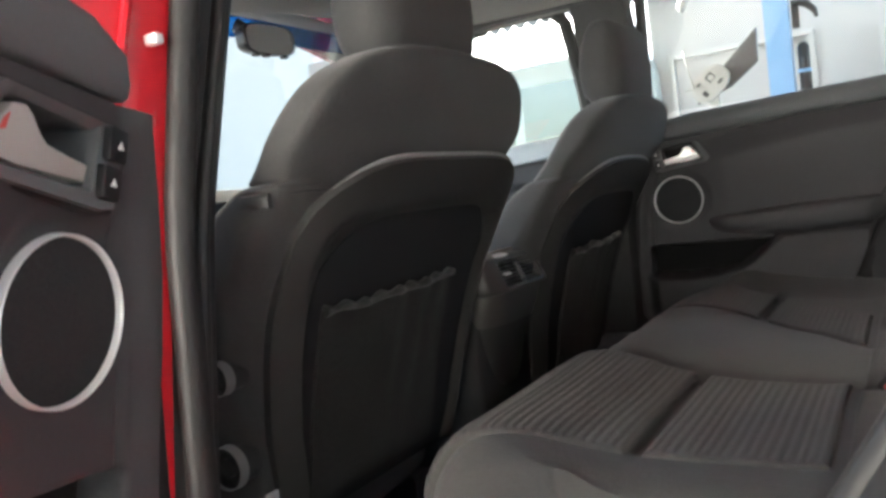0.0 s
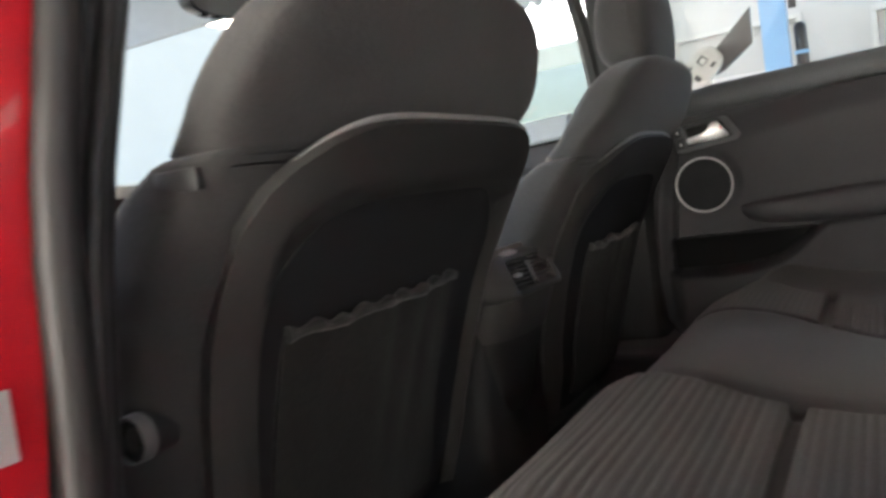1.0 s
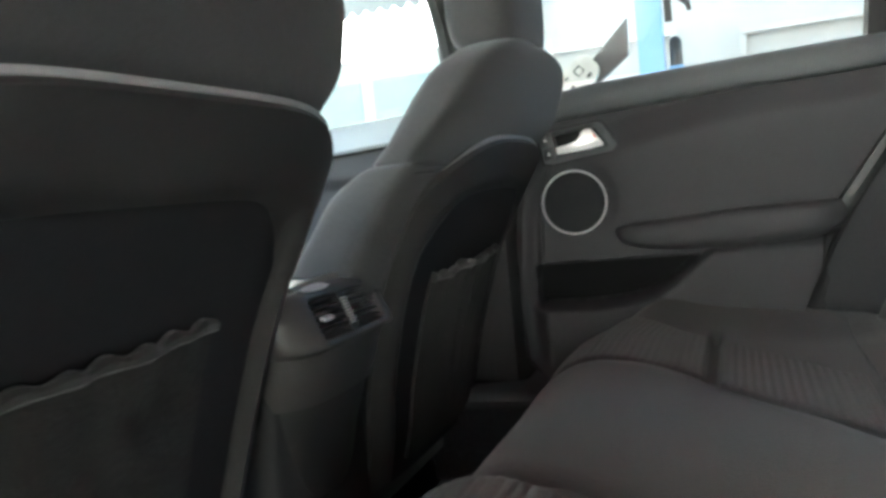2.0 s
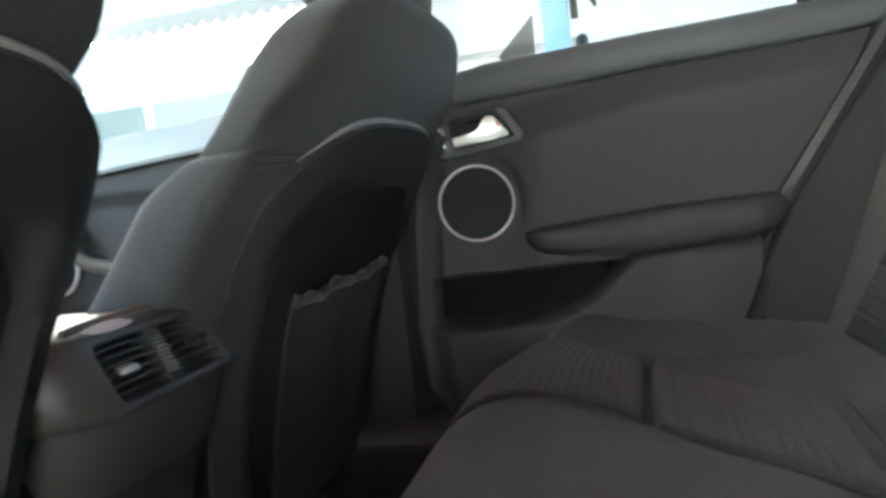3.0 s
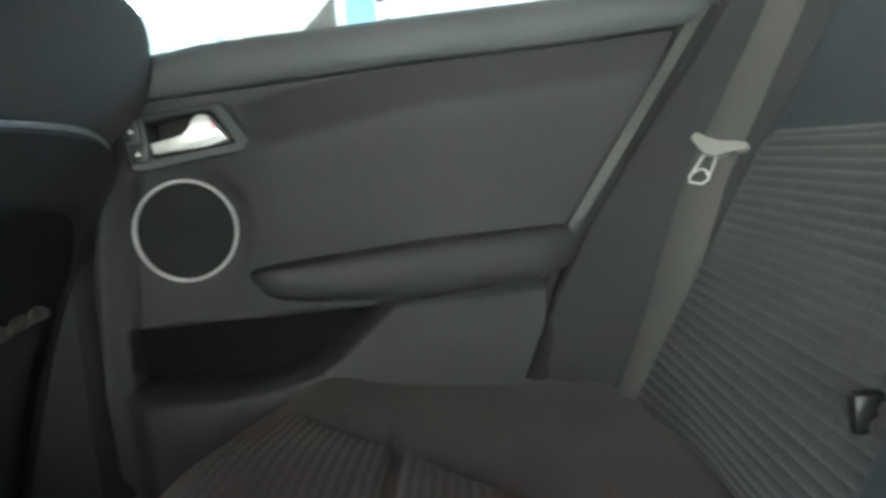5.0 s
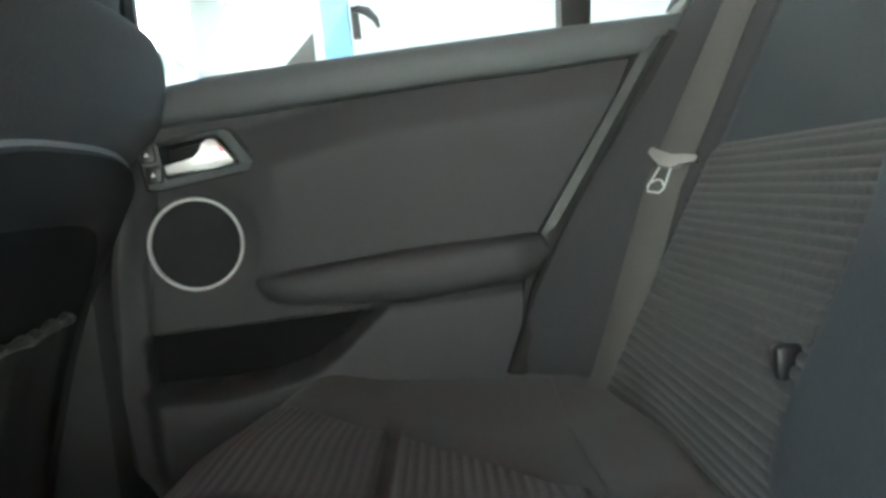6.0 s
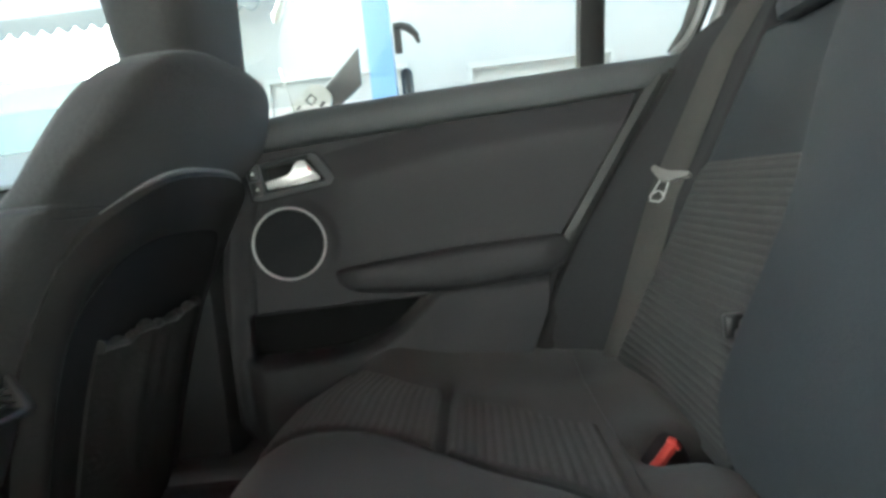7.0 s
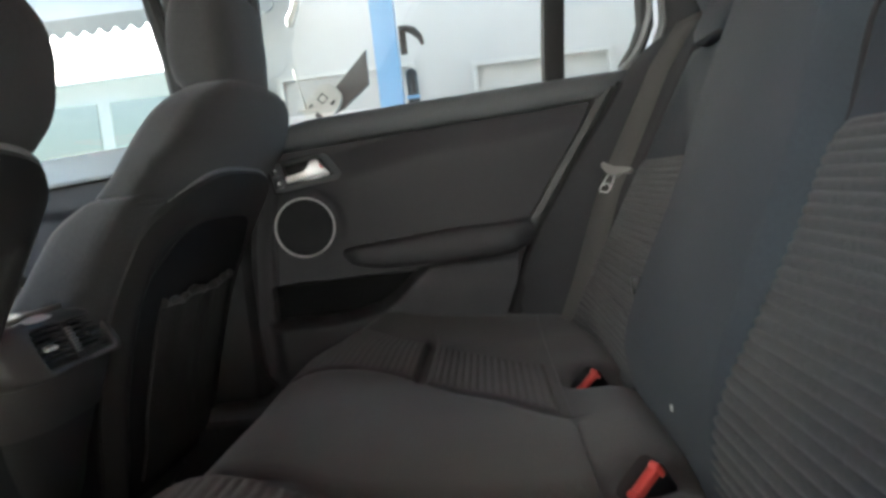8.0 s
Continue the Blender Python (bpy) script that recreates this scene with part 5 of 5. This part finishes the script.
# headrests
for hx in (0.500, 0.0875, -0.33):
    bm = bmesh.new()
    rings = []
    for z, w, d0, d1 in ((1.010, 0.085, -0.03, 0.045), (1.016, 0.105, -0.045, 0.058), (1.035, 0.118, -0.05, 0.066), (1.08, 0.125, -0.05, 0.066), (1.13, 0.122, -0.046, 0.056), (1.155, 0.108, -0.04, 0.04), (1.163, 0.07, -0.02, 0.02)):
        y = bk_y(z) - 0.02
        c, b = y + (d0 + d1) / 2, (d1 - d0) / 2
        rings.append([(hx + a, c + q, z) for a, q in [sup(2 * math.pi * i / 32, w, b, 4) for i in range(32)]])
    loft(bm, rings)
    bpart("headrest", bm, CLOTH_C, "blue-grey cloth headrest", angle=65)
    for dx in (-0.05, 0.05):
        bm = bmesh.new()
        tube(bm, [(hx + dx, bk_y(1.0) - 0.03, 0.96), (hx + dx, bk_y(1.02) - 0.02, 1.03)], 0.006, 8)
        bpart("headrest_post", bm, STEEL)
# black release tab in the gap beside the centre backrest, and a pale stud
bpart("release_tab", boxed((0.279, -0.575, 0.646), (0.293, -0.553, 0.672), 0.003, 2), DARK, "black plastic release tab")
sz = 0.577
so = centre_off(-0.040, sz)
bpart("child_anchor", boxed((-0.043, bk_y(sz) + 0.872 * so - 0.006, sz + 0.489 * so - 0.004), (-0.037, bk_y(sz) + 0.872 * so + 0.0015, sz + 0.489 * so + 0.003), 0.0014, 2), PAPER, "small pale plastic stud")


# ---------------------------------------------------------------- seat belts
def seat_belt():
    top = thing("seat_belt", "grey-brown lap and shoulder belt hanging with a steel tongue", "seat belt", at=(0.74, -0.6, 0.8))
    inv = Matrix.Translation(top.location).inverted()

    def pt(name, b, m, lab="", **kw):
        ob = part(name, b, m, top, lab, **kw)
        ob.matrix_parent_inverse = inv
        return ob

    def on_bolster(x, z):
        y = bk_y(z) + 0.05
        for _ in range(6):
            u = min(1.0, max(0.0, (x - 0.700) / (xr(y, 0.9) - 0.708)))
            y = bk_y(z) + bolster_fwd(u, z)
        return Vector((x, y, z))

    path = [(0.738, 1.13, 0.014), (0.742, 1.06, 0.0175), (0.741, 1.0, 0.020), (0.730, 0.86, 0.0225), (0.726, 0.785, 0.023), (0.716, 0.70, 0.0235), (0.706, 0.61, 0.0235), (0.701, 0.555, 0.023), (0.699, 0.528, 0.022)]
    bm = bmesh.new()
    rings = []
    pv = [on_bolster(x, z) for x, z, w in path]
    pv[0] = Vector((0.705, -0.890, 1.105))
    pv[1] = pv[1] + Vector((-0.004, -0.012, 0.012))
    wdir = (on_bolster(0.735, 0.8) - on_bolster(0.715, 0.8)).normalized()
    for i in range(len(path) * 4 - 3):
        q, r = divmod(i, 4)
        j = min(q + 1, len(path) - 1)
        c = pv[q].lerp(pv[j], r / 4)
        hw = path[q][2] + (path[j][2] - path[q][2]) * r / 4
        d = (pv[j] - pv[q]).normalized() if j > q else (pv[-1] - pv[-2]).normalized()
        n = d.cross(wdir).normalized()
        n = n if n.x < 0 else -n
        c = c + n * 0.006
        across = (wdir - d * wdir.dot(d)).normalized()
        rings.append([c + across * w + n * t for w, t in ((-hw, 0.0), (-hw * 0.96, 0.0011), (hw * 0.96, 0.0011), (hw, 0.0), (hw * 0.96, -0.0011), (-hw * 0.96, -0.0011))])
    loft(bm, rings)
    pt("webbing", bm, BELT, "grey-brown woven webbing", angle=70)
    # tongue: winged plastic body with a steel loop below
    c = on_bolster(0.728, 0.815)
    d = (pv[4] - pv[3]).normalized()
    n = d.cross(wdir).normalized()
    n = n if n.x < 0 else -n
    c = c + n * 0.009
    across = ((wdir - d * wdir.dot(d)).normalized() + wdir).normalized()
    T = lambda a, b, e: c - across * a - d * b + n * e
    wing = [(0.86 * p, 0.86 * q) for p, q in ((-0.038, 0.006), (-0.037, 0.014), (-0.031, 0.016), (-0.025, 0.010), (-0.020, 0.008), (0.0, 0.004), (0.020, 0.006), (0.030, 0.010), (0.037, 0.007), (0.038, 0.000), (0.032, -0.004), (0.020, -0.004), (0.014, -0.011), (0.006, -0.015), (-0.012, -0.014), (-0.022, -0.006), (-0.034, 0.003))]
    pt("tongue_body", prism(bmesh.new(), wing, T, -0.005, 0.007, 0.0022), TONGUE, "grey-brown plastic tongue body")
    bm = bmesh.new()
    tube(bm, [T(a, b, 0.003) for a, b in ((-0.010, -0.012), (-0.015, -0.040), (-0.012, -0.046), (0.002, -0.046), (0.006, -0.040), (0.004, -0.012))], 0.0023, 8, 0.6)
    tube(bm, [T(a, b, 0.003) for a, b in ((-0.012, -0.034), (-0.008, -0.029), (-0.001, -0.029), (0.004, -0.035))], 0.0019, 8, 0.6)
    pt("tongue_plate", bm, CHROME, "bright steel latch plate")


seat_belt()


def buckle(x, y, z, yaw, label):
    """A belt buckle that stands out of the bench, its red button on top."""
    top = thing("seat_belt_buckle", label, "buckle", "rear belt buckles")
    top.matrix_world = pose(x, y, z, 12, -38, yaw)
    bm = bmesh.new()
    rings = []
    for h, w, t in ((-0.075, 0.018, 0.009), (-0.02, 0.020, 0.010), (0.0, 0.024, 0.0135), (0.03, 0.025, 0.0145), (0.036, 0.0235, 0.013)):
        rings.append([(a, q, h) for a, q in [sup(2 * math.pi * i / 24, w, t, 4.5) for i in range(24)]])
    loft(bm, rings)
    part("buckle_body", bm, DARK, top, "black plastic buckle body", angle=50)
    bm = bmesh.new()
    box(bm, (-0.0200, -0.0140, 0.024), (0.0200, -0.003, 0.0400), 0.0025, 2)
    for dx in (-0.0165, 0.0165):
        box(bm, (dx - 0.0035, -0.0150, 0.026), (dx + 0.0035, -0.004, 0.0425), 0.002, 2)
    part("release_button", bm, BUTTON, top, "red release button", angle=50)
    return top


buckle(0.306, -0.4890, 0.504, -62, "black belt buckle with a red button beside the backrest")
buckle(-0.112, -0.487, 0.521, -62, "black belt buckle with a red button in the cushion gap")


# ---------------------------------------------------------------- front of the cabin
def dashboard():
    top = thing("dashboard", "dark dashboard with round-edged air vents", "dashboard", at=(0.0, 1.1, 0.55))
    inv = Matrix.Translation(top.location).inverted()
    bm = bmesh.new()
    loft(bm, [[(x, y - 0.05 * math.cos(x * 2), z) for y, z in ((1.27, 0.60), (1.0, 0.62), (0.93, 0.70), (0.90, 0.83), (0.92, 0.905), (1.0, 0.935), (1.27, 0.90))] for x in lin(-0.70, 0.74, 20)])
    ob = part("dash_top", bm, PLASTIC, top, "dark soft dash moulding")
    ob.matrix_parent_inverse = inv
    for x in (0.05, 0.18):
        bm = bmesh.new()
        box(bm, (x - 0.055, 0.838, 0.84), (x + 0.055, 0.87, 0.905), 0.012, 3)
        vent = part("air_vent", bm, DARK, top, "black air vent")
        vent.matrix_parent_inverse = inv
        for k in range(4):
            sl = part("vent_slat", boxed((x - 0.047, 0.834, 0.850 + 0.013 * k), (x + 0.047, 0.842, 0.855 + 0.013 * k), 0.001, 1), SILVER, vent)
            sl.matrix_parent_inverse = inv


dashboard()


def rear_mirror():
    top = thing("rear_view_mirror", "black-framed rear-view mirror hanging from the windscreen", "mirror")
    top.matrix_world = pose(0.088, 0.690, 1.243, 0, -4, 8)
    out = [sup(2 * math.pi * i / 40, 0.098, 0.034, 3.6) for i in range(40)]
    bm = bmesh.new()
    loft(bm, [[(a * f, d, b * f) for a, b in out] for d, f in ((0.03, 0.6), (0.022, 0.92), (0.0, 1.0), (-0.006, 0.99), (-0.007, 0.93), (-0.004, 0.92))])
    part("mirror_case", bm, DARK, top, "black plastic case", angle=35)
    part("mirror_face", prism(bmesh.new(), [(a * 0.93, b * 0.93) for a, b in out], lambda a, b, d: Vector((a, d, b)), -0.0052, -0.003), MIRROR, top, "mirror glass")
    bm = bmesh.new()
    tube(bm, [(0, 0.02, 0.0), (0, 0.045, 0.025), (0, 0.075, 0.045)], [0.016, 0.014, 0.018], 10)
    part("mirror_stalk", bm, DARK, top)
    for k in (-0.06, -0.02, 0.05):
        part("mirror_button", boxed((k - 0.010, -0.008, -0.039), (k + 0.010, 0.005, -0.032), 0.002, 1), DARK, top)


rear_mirror()


def overhead():
    top = thing("overhead_console", "pale overhead lamp console under the headliner", "lamp console", at=(0.09, 0.60, 1.31))
    inv = Matrix.Translation(top.location).inverted()
    ob = part("lamp_housing", boxed((-0.02, 0.53, 1.310), (0.20, 0.66, 1.358), 0.014, 3), LINING, top)
    ob.matrix_parent_inverse = inv
    for x in (0.035, 0.145):
        ob = part("lamp_lens", boxed((x - 0.03, 0.56, 1.306), (x + 0.03, 0.61, 1.312), 0.003, 2), PALE, top)
        ob.matrix_parent_inverse = inv


overhead()


# ---------------------------------------------------------------- things in the workshop
def lift_post():
    top = thing("lift_post", "tall blue painted steel car-lift post", "lift post", at=(3.5, 0.07, 0))
    top_bm = bmesh.new()
    sec = [(-0.05, -0.062), (0.05, -0.062), (0.05, -0.030), (-0.02, -0.030), (-0.02, 0.030), (0.05, 0.030), (0.05, 0.062), (-0.05, 0.062)]
    loft(top_bm, [[(a, b, z) for a, b in sec] for z in (0.0, 3.4)])
    part("post_column", top_bm, BLUE, top, "blue steel channel", smooth=False)
    part("base_plate", boxed((-0.2, -0.18, 0.0), (0.2, 0.18, 0.025), 0.005), BLUE, top)
    part("carriage", boxed((-0.09, -0.09, 0.45), (0.02, 0.09, 0.75), 0.01), BLUE, top)


lift_post()


def tool_panel():
    top = thing("tilted_panel", "dark tilted board on a pale bracket and stand", "panel", at=(3.45, 0.35, 0))
    Q = lambda a, b, d: Vector((d, a - 0.35, b))
    part("board", prism(bmesh.new(), [(0.172, 1.585), (0.178, 1.40), (0.33, 1.285), (0.52, 1.215), (0.46, 1.31)], Q, -0.015, 0.015, 0.004), BOARD, top, "dark weathered board")
    # bracket: a rounded pale plate along the board, with square openings and a lug
    ax = lambda p, q: (0.435 - 0.72 * p - 0.69 * q, 1.318 + 0.69 * p - 0.72 * q)
    plate = [ax(*sup(2 * math.pi * i / 32, 0.115, 0.078, 2.8)) for i in range(32)]
    part("round_bracket", prism(bmesh.new(), plate, Q, -0.050, -0.018, 0.006), PALE, top, "pale rounded bracket plate", angle=40)
    for p0, p1, q0, q1 in ((0.004, 0.050, -0.040, 0.002), (-0.070, -0.044, 0.006, 0.040), (0.030, 0.062, 0.030, 0.046), (-0.058, -0.030, -0.046, -0.036)):
        part("bracket_slot", prism(bmesh.new(), [ax(p0, q0), ax(p1, q0), ax(p1, q1), ax(p0, q1)], Q, -0.055, -0.049), BOARD, top, smooth=False)
    part("bracket_lug", prism(bmesh.new(), [ax(0.012, -0.030), ax(0.044, -0.030), ax(0.044, 0.000), ax(0.012, 0.000)], Q, -0.062, -0.054, 0.002), PALE, top)
    bm = bmesh.new()
    tube(bm, [Q(*ax(-0.11, -0.075), -0.058), Q(*ax(-0.03, -0.01), -0.064), Q(0.52, 1.30, -0.062), Q(0.56, 1.52, -0.06)], 0.007, 6)
    part("bracket_cable", bm, PALE, top, "thin pale cable")
    part("stand", boxed((-0.02, 0.05, 0), (0.02, 0.10, 1.3), 0.006), PALE, top)
    part("stand_foot", boxed((-0.15, -0.1, 0), (0.15, 0.25, 0.02), 0.005), PALE, top)


tool_panel()


def wall_items():
    hook = thing("hose_hook", "dark curved hose bracket on the wall side of the post", "bracket", at=(3.5, -0.02, 1.6))
    bm = bmesh.new()
    tube(bm, [(0.0, 0.012, 0.06), (0, -0.02, 0.075), (0, -0.06, 0.06), (0, -0.095, 0.02), (0, -0.105, -0.02)], [0.012, 0.03, 0.034, 0.024, 0.010], 10, 0.6)
    part("hook_arm", bm, BOARD, hook)
    part("hook_plate", boxed((-0.012, -0.02, -0.06), (0.012, 0.016, 0.09), 0.003), BOARD, hook)
    can = thing("fire_bottle", "slim black cylinder strapped beside the blue post", "cylinder", at=(3.5, -0.046, 1.2))
    bm = bmesh.new()
    loft(bm, [[(r * math.cos(t), r * math.sin(t), z) for t in [2 * math.pi * i / 20 for i in range(20)]] for z, r in ((0.0, 0.026), (0.005, 0.03), (0.24, 0.03), (0.25, 0.024), (0.262, 0.012))])
    part("cylinder_body", bm, DARK, can)
    part("cylinder_strap", boxed((-0.032, -0.032, 0.1), (0.032, 0.036, 0.118), 0.003), BLUE, can)
    hang = thing("hanging_handle", "pale hanging pull handle above the panel", "handle", at=(3.45, 0.55, 1.75))
    bm = bmesh.new()
    tube(bm, [(0, 0.012, 0.0), (0, 0.006, 0.03), (0, -0.02, 0.08), (0, -0.06, 0.2), (0, -0.1, 0.6), (0, -0.12, 1.65)], [0.016, 0.028, 0.024, 0.018, 0.008, 0.008], 10)
    part("grip", bm, PALE, hang)
    fr = thing("door_frame", "pale grey frame of a white wall panel", "frame", kind="structure", at=(5.18, -0.75, 0))
    for lo, hi in (((-0.02, -0.66, 1.66), (0.02, 0.38, 1.70)), ((-0.02, 0.34, 0), (0.02, 0.38, 1.66)), ((-0.02, -0.66, 0), (0.02, -0.62, 1.66))):
        part("frame_bar", boxed(lo, hi, 0.004), GREYMET, fr, smooth=False)
    for dy in (1.45, -1.7):
        copy_thing(fr, Matrix.Translation((5.18, -0.75 + dy, 0.06 if dy > 0 else 0)))


wall_items()


def canopy():
    top = thing("shop_canopy", "grey canvas canopy with a scalloped edge", "canopy", at=(5.0, 3.0, 2.3))
    inv = Matrix.Translation(top.location).inverted()
    bm = bmesh.new()
    prism(bm, [(0.9, 2.22), (4.2, 2.22), (4.2, 2.75), (0.9, 2.75)], lambda a, b, d: Vector((4.6 + d + (b - 2.22) * 1.2, a, b)), 0, 0.02)
    ob = part("canvas", bm, CANVAS, top, smooth=False)
    ob.matrix_parent_inverse = inv
    pts = [(0.9, 2.24)] + [(0.9 + 0.11 * i + 0.11 * j / 6, 2.15 - 0.045 * math.sin(math.pi * j / 6)) for i in range(30) for j in range(6)] + [(4.2, 2.15), (4.2, 2.24)]
    ob = part("scalloped_valance", prism(bmesh.new(), pts, lambda a, b, d: Vector((4.59 + d, a, b)), -0.006, 0.006), CANVAS, top, smooth=False)
    ob.matrix_parent_inverse = inv


canopy()


def parked_van(x, y, yaw):
    top = thing("parked_van", "pale greenish-white van parked beyond the windows", "van")
    top.matrix_world = pose(x, y, 0, 0, 0, yaw)
    prof = [(-2.2, 0.35), (-2.25, 0.8), (-2.1, 1.05), (-1.3, 1.18), (-0.75, 1.78), (-0.5, 1.88), (2.1, 1.9), (2.25, 1.7), (2.3, 0.4)]
    bm = bmesh.new()
    prism(bm, prof, lambda a, b, d: Vector((a, d, b)), -0.85, 0.85, 0.06, 3)
    part("van_body", bm, VANW, top, "pale painted body", angle=35)
    part("van_screen", prism(bmesh.new(), [(-0.72, 0.0), (0.72, 0.0), (0.62, 1.0), (-0.62, 1.0)], lambda a, b, d: Vector((-1.29 + 0.50 * b - d, a, 1.22 + 0.53 * b + d * 0.9)), 0.004, 0.014), VANGLASS, top, "greenish windscreen", smooth=False)
    for sgn in (-1, 1):
        for a0, a1 in ((-0.75, 0.1), (0.2, 1.05), (1.15, 2.0)):
            lo = -1.05 if a0 < -0.5 else a0
            part("van_window", prism(bmesh.new(), [(lo, 1.22), (a1, 1.22), (a1, 1.70), (a0 + (0.12 if a0 < -0.5 else 0), 1.70)], lambda a, b, d: Vector((a, sgn * (0.85 + d), b)), 0.002, 0.012), VANGLASS, top, "greenish side window", smooth=False)
    for wx in (-1.45, 1.5):
        for sgn in (-1, 1):
            bm = bmesh.new()
            loft(bm, [[(wx + r * math.cos(t), sgn * d, 0.32 + r * math.sin(t)) for t in [2 * math.pi * i / 28 for i in range(28)]] for r, d in ((0.30, 0.68), (0.32, 0.70), (0.32, 0.86), (0.30, 0.88), (0.2, 0.88))])
            w = part("wheel", bm, RUBBER, top)
            bm = bmesh.new()
            loft(bm, [[(wx + r * math.cos(t), sgn * d, 0.32 + r * math.sin(t)) for t in [2 * math.pi * i / 28 for i in range(28)]] for r, d in ((0.2, 0.875), (0.19, 0.885), (0.08, 0.895))])
            part("hub", bm, GREYMET, w)


parked_van(5.75, 3.45, -88)
